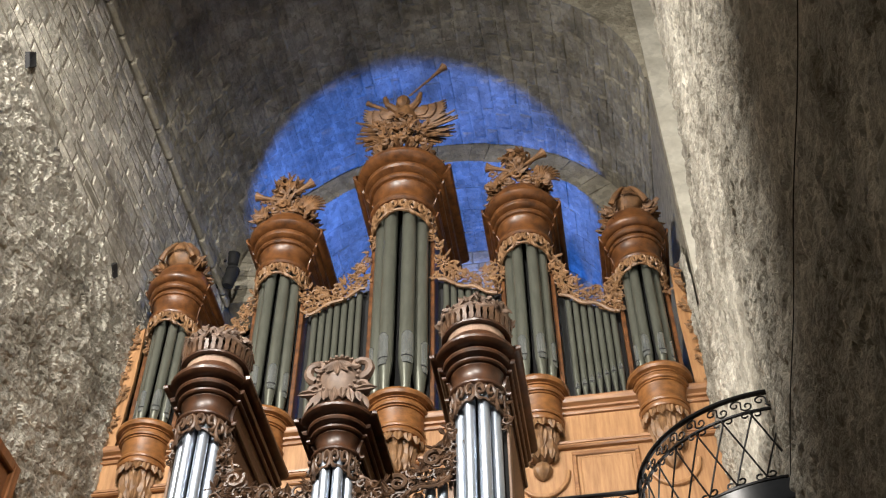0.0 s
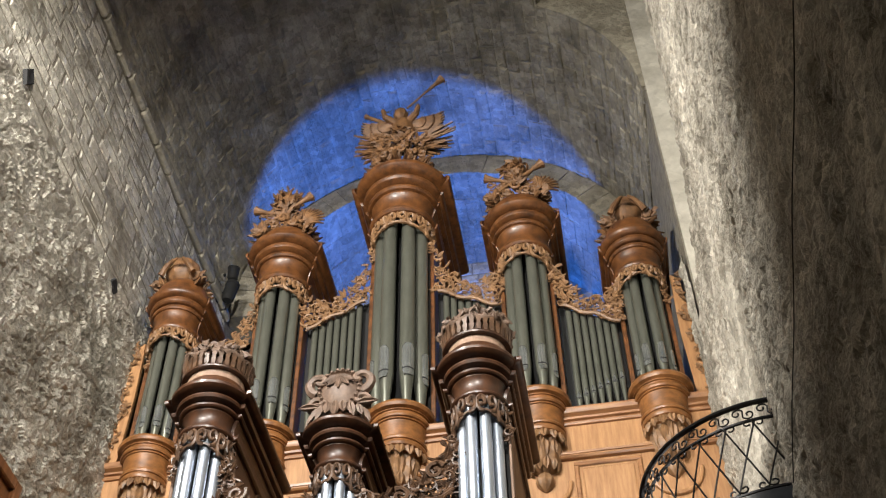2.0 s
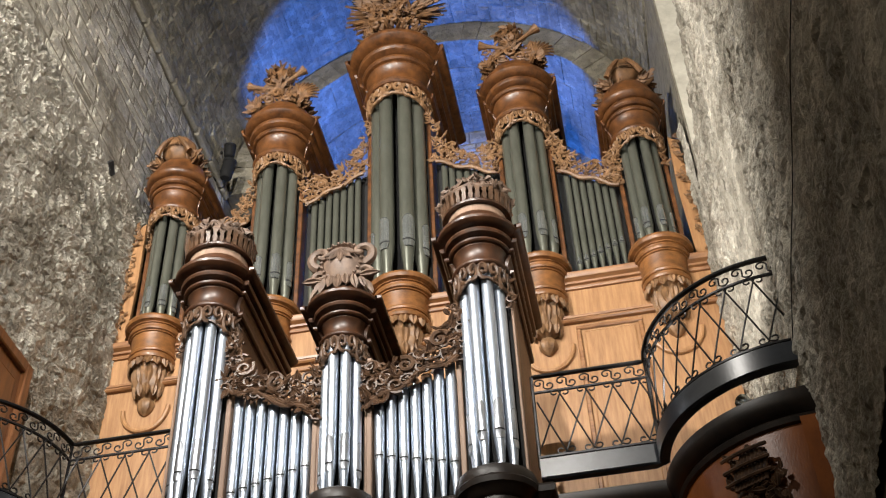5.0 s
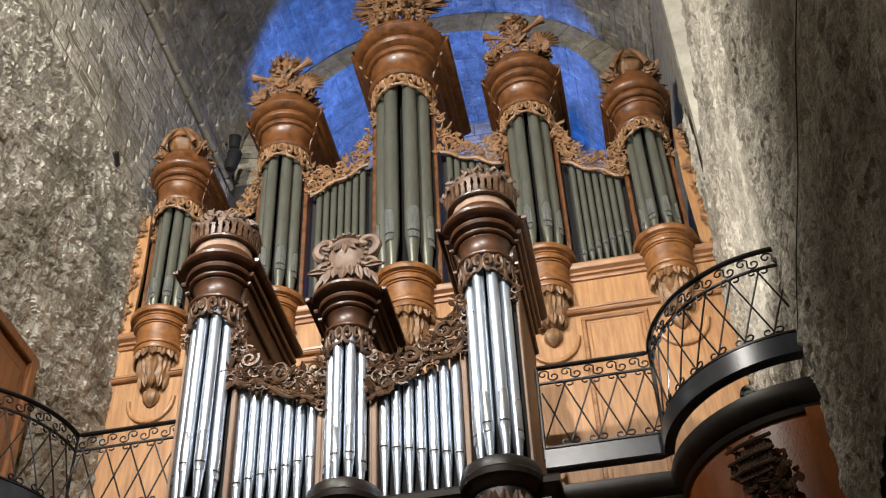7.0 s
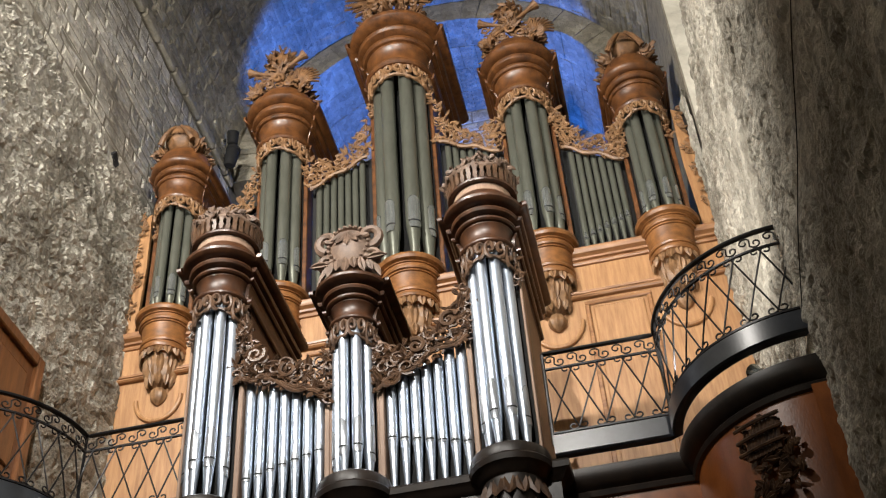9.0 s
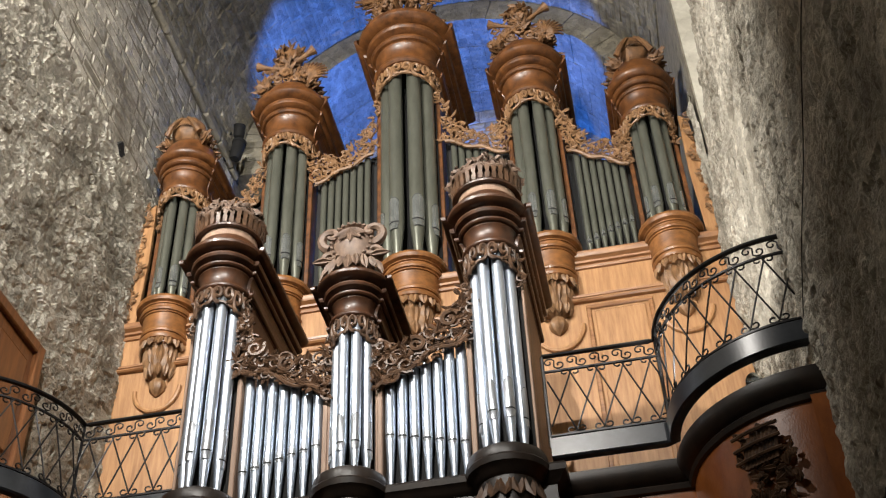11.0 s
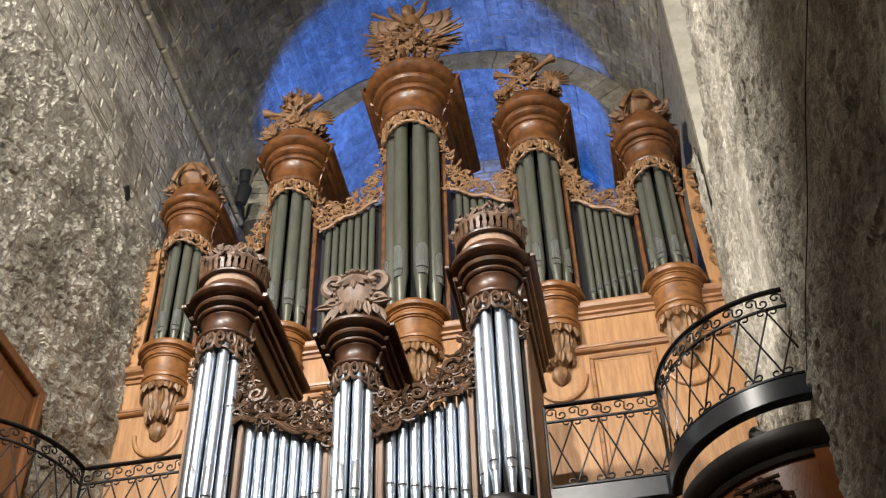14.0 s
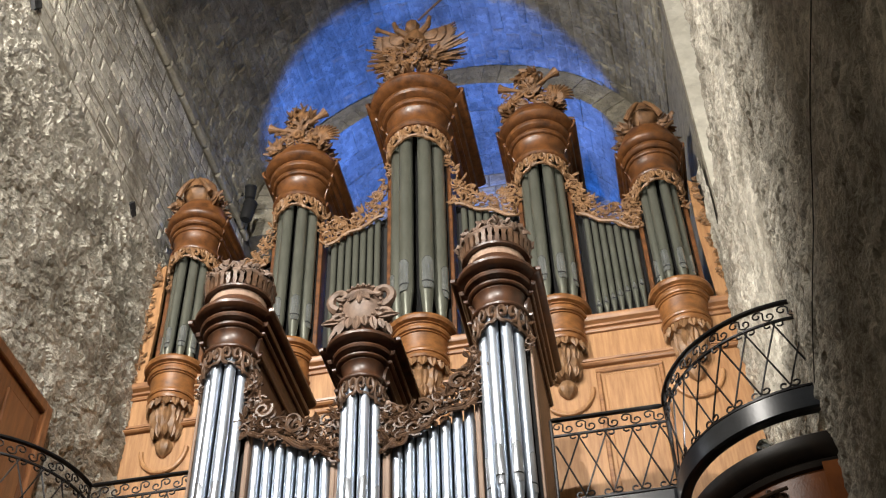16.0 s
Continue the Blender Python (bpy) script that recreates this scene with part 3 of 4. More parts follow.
for x0, x1 in ((2.16, 2.98), (-2.98, -2.16), (0.55, 1.4), (-1.4, -0.55)):
    bm = bmesh.new()
    z0, z1 = 7.3, 11.0
    y = YG + 0.018
    for a, b, c, d in ((x0, x1, z1 - 0.06, z1), (x0, x1, z0, z0 + 0.06), (x0, x0 + 0.06, z0 + 0.06, z1 - 0.06), (x1 - 0.06, x1, z0 + 0.06, z1 - 0.06)):
        box(bm, a, b, y - 0.03, y, c, d, 0.012)
    bmesh.ops.translate(bm, verts=bm.verts, vec=-O)
    pf = part("panel_frame", bm, mould_wood, organ)
    bm = bmesh.new()
    box(bm, x0 + 0.1, x1 - 0.1, y - 0.015, y, z0 + 0.1, z1 - 0.1, 0.014)
    bmesh.ops.translate(bm, verts=bm.verts, vec=-O)
    part("panel", bm, honey, pf)

# flats between the towers: pipes, black sheet as painted gap shade, pierced carving
FLATS = [(2.28, 2.96, 13.66, 13.22, 12.02, 12.32), (0.58, 1.32, 14.27, 13.85, 12.1, 12.4)]
for x0, x1, zt0, zt1, m0, m1 in FLATS:
    for s in (1, -1):
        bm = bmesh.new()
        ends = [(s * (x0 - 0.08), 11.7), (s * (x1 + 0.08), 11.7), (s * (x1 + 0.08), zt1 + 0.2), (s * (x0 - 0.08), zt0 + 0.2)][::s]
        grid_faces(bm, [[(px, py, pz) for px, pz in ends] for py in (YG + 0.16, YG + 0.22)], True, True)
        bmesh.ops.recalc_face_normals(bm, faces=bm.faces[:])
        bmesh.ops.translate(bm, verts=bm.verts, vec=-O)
        fl = part("flat_gap_shade", bm, shade_and_lamp_black, organ)
        parent_base[fl] = O
        n = 7
        for i in range(n):
            f = (i + 0.5) / n
            pipe(fl, s * (x0 + (x1 - x0) * f), YG + 0.06, 11.80, m0 + (m1 - m0) * f, zt0 + (zt1 - zt0) * f + 0.08, (x1 - x0) / n * 0.43, 0, GP, False)
        bm = bmesh.new()
        cells = []
        for i in range(9):
            f = i / 8
            xx = s * (x0 - 0.04 + (x1 - x0 + 0.08) * f)
            low = zt0 + (zt1 - zt0) * f + 0.06
            hi = low + 0.32 + 0.42 * abs(2 * f - 1) ** 2.2 * (1.25 if f < 0.5 else 0.9)
            z = low + 0.02
            while z < hi:
                cells.append((xx + rng.uniform(-0.02, 0.02), z))
                z += 0.085
        foliage(bm, cells, 0.07, YG - 0.02, scroll=0.65)
        tube(bm, [(s * (x0 - 0.05 + (x1 - x0 + 0.1) * i / 12), YG - 0.05, zt0 + (zt1 - zt0) * i / 12 + 0.03 + 0.03 * math.sin(i * 1.05)) for i in range(13)], 0.028, 6)
        bmesh.ops.translate(bm, verts=bm.verts, vec=-O)
        part("flat_carving", bm, carved_light, fl)

# ---- choir organ on the gallery front ----
YQ, QB = 8.95, 10.4
choir = thing("choir_organ", "small dark wood organ case with polished tin pipes", "pipe organ", (0, YQ, 7.0))
Q = Vector((0, YQ, 7.0))
parent_base[choir] = Q
QP = [tin_new, tin_shade, shade_and_lamp_black]
for x, hw, zm, zs, zt in ((-1.38, 0.46, 7.62, 9.27, 10.02), (0.0, 0.41, 7.51, 8.68, 9.37), (1.38, 0.46, 7.6, 9.27, 10.02)):
    rc = hw * 0.385
    tower(choir, Q, x, hw, 7.16, zm, zs, zt, dark_wood, grey_wood, carved_dark, QP, YQ, QB, rc * 0.325, rc, 0.06, 0.74, n=4, dome=0.22, lip=2.1)

# choir flats: pipes before a sheet coloured as black shade, carving, base
for s in (1, -1):
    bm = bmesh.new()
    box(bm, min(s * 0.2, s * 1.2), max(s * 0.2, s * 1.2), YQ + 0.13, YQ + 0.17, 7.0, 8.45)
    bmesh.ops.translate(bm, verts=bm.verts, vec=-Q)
    fl = part("flat_gap_shade", bm, shade_and_lamp_black, choir)
    parent_base[fl] = Q
    x0, x1, n = 0.285, 1.075, 7
    for i in range(n):
        f = (i + 0.5) / n
        pipe(fl, s * (x0 + (x1 - x0) * f), YQ + 0.03, 7.03, 7.62 - 0.2 * f, 8.12 + 0.44 * f ** 0.8, (x1 - x0) / n * 0.44, 0, QP, False)
    for xs in (0.255, 1.105):
        bm = bmesh.new()
        box(bm, s * xs - 0.025, s * xs + 0.025, YQ - 0.03, YQ + 0.12, 7.0, 8.7 if xs < 0.5 else 9.2, 0.008)
        bmesh.ops.translate(bm, verts=bm.verts, vec=-Q)
        part("stile", bm, grey_wood, choir)
    bm = bmesh.new()
    cells = []
    for i in range(13):
        f = i / 12
        xx = x0 - 0.06 + (x1 - x0 + 0.12) * f
        low = 8.10 + 0.44 * f ** 0.8
        hi = low + 0.24 + 0.42 * max(0, 0.25 - f) * 3 + 0.55 * max(0, f - 0.72) * 3.2
        z = low + 0.01
        while z < hi:
            cells.append((s * (xx + rng.uniform(-0.02, 0.02)), z))
            z += 0.075
    foliage(bm, cells, 0.074, YQ - 0.05, scroll=0.6)
    for o in (0.0, 0.035):
        tube(bm, [(s * (x0 - 0.04 + (x1 - x0 + 0.08) * i / 14), YQ - 0.08, 8.09 + o + 0.44 * (i / 14) ** 0.8 + 0.035 * math.sin(i * 0.9)) for i in range(15)], 0.02 - o * 0.2, 6)
    tube(bm, spiral(s * 0.95, 8.74, 0.10, 1.3, 0.5, s, YQ - 0.1), 0.026, 6, lambda f: 1.1 - 0.5 * f)
    tube(bm, spiral(s * 0.62, 8.50, 0.09, 1.3, 2.0, -s, YQ - 0.1), 0.024, 6, lambda f: 1.1 - 0.5 * f)
    bmesh.ops.translate(bm, verts=bm.verts, vec=-Q)
    part("flat_carving", bm, carved_dark, fl)
bm = bmesh.new()
sweep(bm, [(0, 6.5), (0, 6.86), (0.03, 6.88), (0.05, 6.92), (0.09, 6.95), (0.10, 7.0), (0.08, 7.03), (-0.3, 7.03)], [(-1.78, 9.4), (-1.78, YQ - 0.05)] + arc(-1.38, YQ - 0.05, 0.27, 12) + arc(0, YQ - 0.05, 0.25, 12) + arc(1.38, YQ - 0.05, 0.27, 12) + [(1.78, YQ - 0.05), (1.78, 9.4)])
bmesh.ops.translate(bm, verts=bm.verts, vec=-Q)
part("base_ledge", bm, near_black, choir)
for x, R in ((-1.38, 0.36), (0, 0.34), (1.38, 0.36)):
    bm = bmesh.new()
    lathe(bm, [(0.01, 0.14), (R * 0.8, 0.13), (R * 0.95, 0.09), (R, 0.03), (R * 0.97, -0.04), (R * 0.85, -0.08), (R * 0.7, -0.13), (R * 0.66, -0.18), (0.01, -0.2)], (x, YQ - 0.05, 7.03), 32)
    bmesh.ops.translate(bm, verts=bm.verts, vec=-Q)
    bk = part("tower_foot", bm, near_black, choir)
    bm = bmesh.new()
    lathe(bm, [(R * 0.62, -0.16), (R * 0.6, -0.3), (R * 0.4, -0.5), (R * 0.15, -0.62)], (x, YQ - 0.05, 7.03), 24, wave=8, amp=0.06)
    for i in range(9):
        a = math.radians(180 + 180 * i / 8)
        o = Vector((math.cos(a), math.sin(a), 0))
        leaf(bm, Vector((x, YQ - 0.05, 6.9)) + o * R * 0.6, o * 0.1 + Vector((0, 0, -1)), 0.26, 0.16, o, 0.3)
    bmesh.ops.translate(bm, verts=bm.verts, vec=-Q)
    part("foot_carving", bm, carved_dark, bk)
# choir crowns: slatted baskets with wreaths, and a cartouche
for x in (-1.38, 1.38):
    z0, R = 10.24, 0.325
    bm = bmesh.new()
    lathe(bm, [(R + 0.03, 0), (R + 0.035, 0.02), (R - 0.04, 0.03), (R - 0.04, 0.2), (R + 0.03, 0.21), (R + 0.045, 0.24), (R + 0.02, 0.27), (R - 0.06, 0.3)], (x, YQ, z0), 28)
    bmesh.ops.translate(bm, verts=bm.verts, vec=-Q)
    crown = part("crown", bm, dark_wood, choir, "carved basket crown with a leafy wreath")
    for i in range(32):
        a = 2 * math.pi * i / 32
        bm = bmesh.new()
        c = Vector((x + R * math.cos(a), YQ + R * math.sin(a), z0 + 0.03)) - Q
        o = Vector((math.cos(a), math.sin(a), 0))
        side = Vector((-o.y, o.x, 0))
        hgt = 0.19
        grid_faces(bm, [[c + side * (sx * w_) + o * (oo + lean) + Vector((0, 0, zz)) for sx, oo in ((-1, 0), (1, 0), (1, 0.03), (-1, 0.03))] for zz, w_, lean in ((0, 0.018, 0), (hgt * 0.35, 0.024, 0.004), (hgt * 0.5, 0.017, 0.008), (hgt * 0.85, 0.027, 0.014), (hgt, 0.02, 0.014))], True, True)
        part("slat", bm, carved_dark, crown)
    bm = bmesh.new()
    for i in range(210):
        a = 2 * math.pi * i / 210 + rng.uniform(-0.05, 0.05)
        o = Vector((math.cos(a), math.sin(a), 0))
        c = Vector((x, YQ, z0 + 0.25 + rng.uniform(-0.05, 0.08))) + o * (R + rng.uniform(-0.03, 0.03)) - Q
        d = Vector((-o.y, o.x, 0)) * rng.choice((1, -1)) + o * rng.uniform(-0.3, 0.8) + Vector((0, 0, rng.uniform(-0.6, 0.5)))
        leaf(bm, c, d, rng.uniform(0.06, 0.1), rng.uniform(0.06, 0.09), o + Vector((0, 0, 0.3)), rng.uniform(0.0, 0.4))
    tube(bm, [Vector((x + (R + 0.025) * math.cos(q * math.pi / 24), YQ + (R + 0.025) * math.sin(q * math.pi / 24), z0 + 0.215 + 0.018 * math.sin(q * 1.1))) - Q for q in range(49)], 0.028, 6)
    for i in range(20):
        a = 2 * math.pi * i / 20 + rng.uniform(-0.1, 0.1)
        c = Vector((x + (R + rng.uniform(-0.02, 0.04)) * math.cos(a), YQ + (R + 0.02) * math.sin(a), z0 + rng.uniform(0.2, 0.33))) - Q
        bmesh.ops.create_icosphere(bm, subdivisions=1, radius=rng.uniform(0.03, 0.048), matrix=Matrix.Translation(c))
    tube(bm, [Vector((x + f, YQ - R * 0.7, z0 + 0.3 + 0.5 * f)) - Q for f in (0.02, 0.1, 0.19)], 0.02, 6)
    part("wreath", bm, carved_grey, crown)
bm = bmesh.new()
zc = 9.86
rings = []
for ring, (q, o) in enumerate(((1.0, 0.0), (0.98, 0.05), (0.86, 0.07), (0.8, 0.04), (0.5, 0.09), (0.05, 0.11))):
    rings.append([(0.235 * q * math.cos(t * math.pi / 12), YQ - 0.12 - o, zc + 0.26 * q * math.sin(t * math.pi / 12) - (0.05 * q if math.sin(t * math.pi / 12) < -0.8 else 0)) for t in range(24)])
rings.insert(0, [(p[0], YQ - 0.02, p[2]) for p in rings[0]])
grid_faces(bm, rings, True, True)
for hd in (1, -1):
    tube(bm, spiral(hd * 0.215, zc + 0.10, 0.125, 1.1, 4.5, hd, YQ - 0.12, 18, 0.08), 0.048, 7, lambda f: 1.15 - 0.6 * f)
    tube(bm, spiral(hd * 0.22, zc - 0.16, 0.10, 1.1, 4.6, hd, YQ - 0.12, 16, 0.05), 0.036, 7, lambda f: 1.15 - 0.6 * f)
    leaf(bm, (hd * 0.2, YQ - 0.2, zc - 0.24), (hd * 1.0, -0.1, 0.0), 0.2, 0.09, (0, -1, -0.5), -0.2)
# leaves drooping over the drum below
for i in range(9):
    g = math.radians(-150 + 15 * i)
    o = Vector((math.cos(g), math.sin(g), 0))
    leaf(bm, Vector((0, YQ, zc - 0.28)) + o * 0.30, Vector((0.25 * o.x, 0, -1)), 0.15 if i % 2 else 0.2, 0.10, o, 0.12)
for i in range(5):
    leaf(bm, (0, YQ - 0.225, zc + 0.14), (-1.1 + 0.55 * i, 0.05, -0.8), 0.19, 0.085, (0, -1, 0.3), 0.15)
for i in range(22):
    a = 2 * math.pi * i / 22
    bmesh.ops.create_icosphere(bm, subdivisions=1, radius=0.022, matrix=Matrix.Translation((0.205 * math.cos(a), YQ - 0.19, zc + 0.235 * math.sin(a))))
bmesh.ops.translate(bm, verts=bm.verts, vec=-Q)
part("cartouche", bm, carved_grey, choir, "carved cartouche with scrolled ears")

# ---- carvings on the great organ ----
for x in (-3.355, -1.8, 0, 1.8, 3.355):
    bm = bmesh.new()
    tube(bm, [(x + 0.30 * math.cos(math.pi * (1 + i / 16)), YG - 0.0, 10.72 + 0.34 * math.sin(math.pi * (1 + i / 16))) for i in range(17)], 0.032, 8)
    bmesh.ops.translate(bm, verts=bm.verts, vec=-O)
    part("ring_moulding", bm, honey, organ)
for s in (1, -1):
    bm = bmesh.new()
    vs = [(s * 3.80, 11.84), (s * 3.99, 11.84), (s * 3.985, 12.5), (s * 3.93, 13.3), (s * 3.90, 13.95), (s * 3.78, 14.05), (s * 3.76, 13.0)]
    if s < 0:
        vs = vs[::-1]
    grid_faces(bm, [[(x, y, z) for x, z in vs] for y in (YG - 0.01, YG + 0.05)], True, True)
    bmesh.ops.translate(bm, verts=bm.verts, vec=-O)
    wing = part("side_wing", bm, honey, organ, "thin board with carved leaf edge")
    bm = bmesh.new()
    foliage(bm, [(s * (3.86 + 0.05 * math.sin(q * 1.3) + 0.07 * (1 - q / 22)), 11.92 + q * 0.10) for q in range(22)], 0.055, YG - 0.03, scroll=0.45)
    bmesh.ops.translate(bm, verts=bm.verts, vec=-O)
    part("wing_carving", bm, carved_light, wing)["kind"] = "stuff"


def trumpet(bm, a, b, r0, r1):
    a, b = Vector(a), Vector(b)
    tube(bm, [a + (b - a) * f for f in (0, 0.3, 0.6, 0.8, 0.92, 1.0)], 1.0, 10, lambda f: r0 + (r1 - r0) * f ** 3)


def knob(bm, c, rx, ry, rz, wave=0, amp=0.0):
    prof = [(math.cos(q), math.sin(q)) for q in [math.radians(-85 + 170 * i / 12) for i in range(13)]]
    rings = [[(c[0] + rx * w * (1 + amp * math.cos(wave * t * math.pi / 12)) * math.cos(t * math.pi / 12), c[1] + ry * w * (1 + amp * math.cos(wave * t * math.pi / 12)) * math.sin(t * math.pi / 12), c[2] + rz * h) for t in range(24)] for w, h in prof]
    grid_faces(bm, rings, True, True)


def spray(bm, c, n, length, width, spread, up, lean=-0.2):
    for i in range(int(n * 2.6)):
        a = rng.uniform(*spread)
        leaf(bm, (c[0] + rng.uniform(-0.06, 0.06), c[1] + rng.uniform(-0.1, 0.05), c[2] + rng.uniform(-0.05, 0.05)), (math.cos(a), lean + rng.uniform(-0.3, 0.3), math.sin(a) * up), length * rng.uniform(0.4, 1.0), width * rng.uniform(0.5, 0.95), (0, -1, 0.2), rng.uniform(0, 0.4))


for n_, (x, hw, zm, zs, zt) in enumerate(TOWERS):
    top = zt + 0.36
    bm = bmesh.new()
    for i in range(34):
        a = math.pi * (0.9 + 1.2 * i / 33)
        o = Vector((math.cos(a), math.sin(a), 0))
        rr = hw * 0.62
        if abs(math.sin(a)) < 0.75 or hw > 0.7:
            for q in range(3):
                leaf(bm, Vector((x, YG, top - 0.14 + 0.12 * q * (hw / 0.6))) + o * (rr - 0.05 * q), o * rng.uniform(0.1, 0.7) + Vector((rng.uniform(-0.9, 0.9), 0, rng.uniform(-0.4, 1.2))), rng.uniform(0.14, 0.24), rng.uniform(0.07, 0.11), o, rng.uniform(0, 0.5))
    if hw < 0.55:
        knob(bm, (x, YG - 0.18, top + 0.22), 0.25, 0.22, 0.27, 7, 0.05)
        for q in (-1, 1):
            tube(bm, [(x + q * (0.05 + 0.2 * f), YG - 0.38 - 0.05 * math.sin(3.1 * f), top + 0.34 - 0.34 * f) for f in (0, 0.25, 0.5, 0.75, 1)], 0.036, 7, lambda f: 0.7 + 0.6 * f)
        for i in range(22):
            a = math.pi * (1.0 + i / 21)
            o = Vector((math.cos(a), math.sin(a), 0))
            leaf(bm, Vector((x, YG - 0.18, top + 0.42)), o * 0.75 + Vector((0, 0, -0.5)), 0.36, 0.14, o + Vector((0, 0, 0.6)), -0.25)
        spray(bm, (x + 0.26, YG - 0.2, top - 0.02), 12, 0.16, 0.1, (-0.6, 1.2), 0.8)
        spray(bm, (x - 0.26, YG - 0.2, top - 0.05), 12, 0.15, 0.1, (2.0, 3.8), 0.8)
    elif hw < 0.7:
        knob(bm, (x, YG - 0.25, top + 0.55), 0.19, 0.19, 0.24, 9, 0.06)
        for i in range(60):
            a, b = rng.uniform(0, 6.28), rng.uniform(-0.6, 1.3)
            o = Vector((math.cos(a) * math.cos(b), math.sin(a) * math.cos(b), math.sin(b)))
            leaf(bm, Vector((x, YG - 0.25, top + 0.57)) + o * 0.19, o.cross(Vector((rng.uniform(-1, 1), 0.3, rng.uniform(-1, 1)))) + o * 0.25, rng.uniform(0.09, 0.16), 0.07, o, 0.1)
        for i in range(7):
            tube(bm, spiral(x - 0.42 + 0.14 * i, top - 0.02 + 0.1 * (i % 2), rng.uniform(0.07, 0.11), 1.3, rng.uniform(0, 6), 1 if i % 2 else -1, YG - 0.42 + 0.03 * abs(i - 3)), 0.026, 6)
        spray(bm, (x, YG - 0.3, top + 0.15), 26, 0.2, 0.1, (0, 3.14), 1.0)
        spray(bm, (x, YG - 0.3, top + 0.35), 20, 0.2, 0.1, (0, 6.28), 0.8)
        trumpet(bm, (x - 0.28, YG - 0.38, top + 0.02), (x + 0.42, YG - 0.42, top + 0.52), 0.022, 0.085)
        trumpet(bm, (x + 0.25, YG - 0.36, top + 0.1), (x - 0.46, YG - 0.4, top + 0.36), 0.022, 0.08)
        spray(bm, (x - 0.35, YG - 0.25, top - 0.08), 22, 0.19, 0.11, (1.2, 4.6), 1.0)
        foliage(bm, [(x + rng.uniform(-0.42, 0.42), top + rng.uniform(-0.05, 0.32)) for q in range(26)], 0.07, YG - 0.34, scroll=0.6)
        for i in range(9):
            a = 1.75 - 0.26 * i
            tube(bm, [(x + 0.34 + f * 0.26 * math.cos(a) + 0.03 * f * f, YG - 0.3 - 0.1 * math.sin(3 * f), top - 0.08 + 0.3 * f * math.sin(a) + 0.12 * f * f) for f in (0, 0.25, 0.5, 0.75, 1)], 0.035, 6, lambda f: 1.1 - 0.7 * f)
        spray(bm, (x + 0.35, YG - 0.25, top - 0.08), 14, 0.17, 0.1, (-1.2, 1.0), 0.8)
    else:
        cz = top + 0.6
        # sunburst to both sides, spread wings, then the plain winged figure
        for q in (-1, 1):
            for i in range(34):
                a = -0.85 + 1.15 * i / 33 + rng.uniform(-0.03, 0.03)
                L = rng.uniform(0.6, 0.88)
                d = Vector((q * math.cos(a), -0.2 + rng.uniform(-0.15, 0.1), math.sin(a)))
                c = Vector((x + 0.04, YG - 0.12, cz + 0.12))
                tube(bm, [c + d * L * 0.25, c + d * L * 0.65, c + d * L], 0.036, 5, lambda f: 1.1 - 0.7 * f)
            for row, (m, length) in enumerate(((9, 0.64), (8, 0.46), (7, 0.3))):
                for i in range(m):
                    a = 0.5 - 0.95 * i / (m - 1)
                    leaf(bm, (x + q * 0.14, YG - 0.2 - 0.04 * row, cz + 0.52), (q * math.cos(a), 0.05, math.sin(a)), length * (1.0 - 0.035 * i), 0.13, (0, -1, 0.2), 0.12)
            tube(bm, [(x + q * 0.12, YG - 0.3, cz + 0.62), (x + q * 0.26, YG - 0.4, cz + 0.66), (x + q * 0.3, YG - 0.42, cz + 0.84)], 0.06, 7, lambda f: 1.1 - 0.45 * f)
        knob(bm, (x + 0.02, YG - 0.25, cz + 0.36), 0.19, 0.17, 0.40, 5, 0.06)
        knob(bm, (x - 0.02, YG - 0.28, cz + 0.84), 0.12, 0.12, 0.15, 8, 0.05)
        foliage(bm, [(x + rng.uniform(-0.45, 0.45), cz + rng.uniform(-0.4, 0.1)) for q in range(30)], 0.085, YG - 0.42, scroll=0.55)
        spray(bm, (x, YG - 0.3, cz - 0.1), 24, 0.26, 0.13, (0, 6.28), 0.6)
        spray(bm, (x, YG - 0.32, cz + 0.3), 14, 0.22, 0.12, (3.3, 6.1), 1.0)
        trumpet(bm, (x - 0.25, YG - 0.3, cz + 0.62), (x - 0.62, YG - 0.3, cz + 0.92), 0.03, 0.05)
        trumpet(bm, (x + 0.1, YG - 0.38, cz + 0.86), (x + 0.72, YG - 0.5, cz + 1.42), 0.016, 0.08)
        for i in range(6):
            tube(bm, spiral(x - 0.38 + 0.15 * i, top + 0.08, 0.075, 1.3, 1.0, 1 if i % 2 else -1, YG - 0.62 + 0.08 * abs(i - 2.5)), 0.028, 6)
    bmesh.ops.translate(bm, verts=bm.verts, vec=-O)
    part("finial", bm, carved_dull, tower_obs[n_], "carved wooden trophy of leaves and trumpets")

# ---- gallery railings ----
ZT, ZB = 8.42, 7.52
STRAIGHT, ARC = 1.06, 1.2 * math.pi / 2


def rail_at(s, d, z, o=0.0):
    """Point at d metres along the railing of side s, at height z, o metres outwards."""
    if d <= STRAIGHT:
        return Vector((s * (1.74 + d), 9.23 - o, z))
    a = (d - STRAIGHT) / 1.2
    return Vector((s * (4.0 - (1.2 + o) * math.cos(a)), 9.23 - (1.2 + o) * math.sin(a), z))


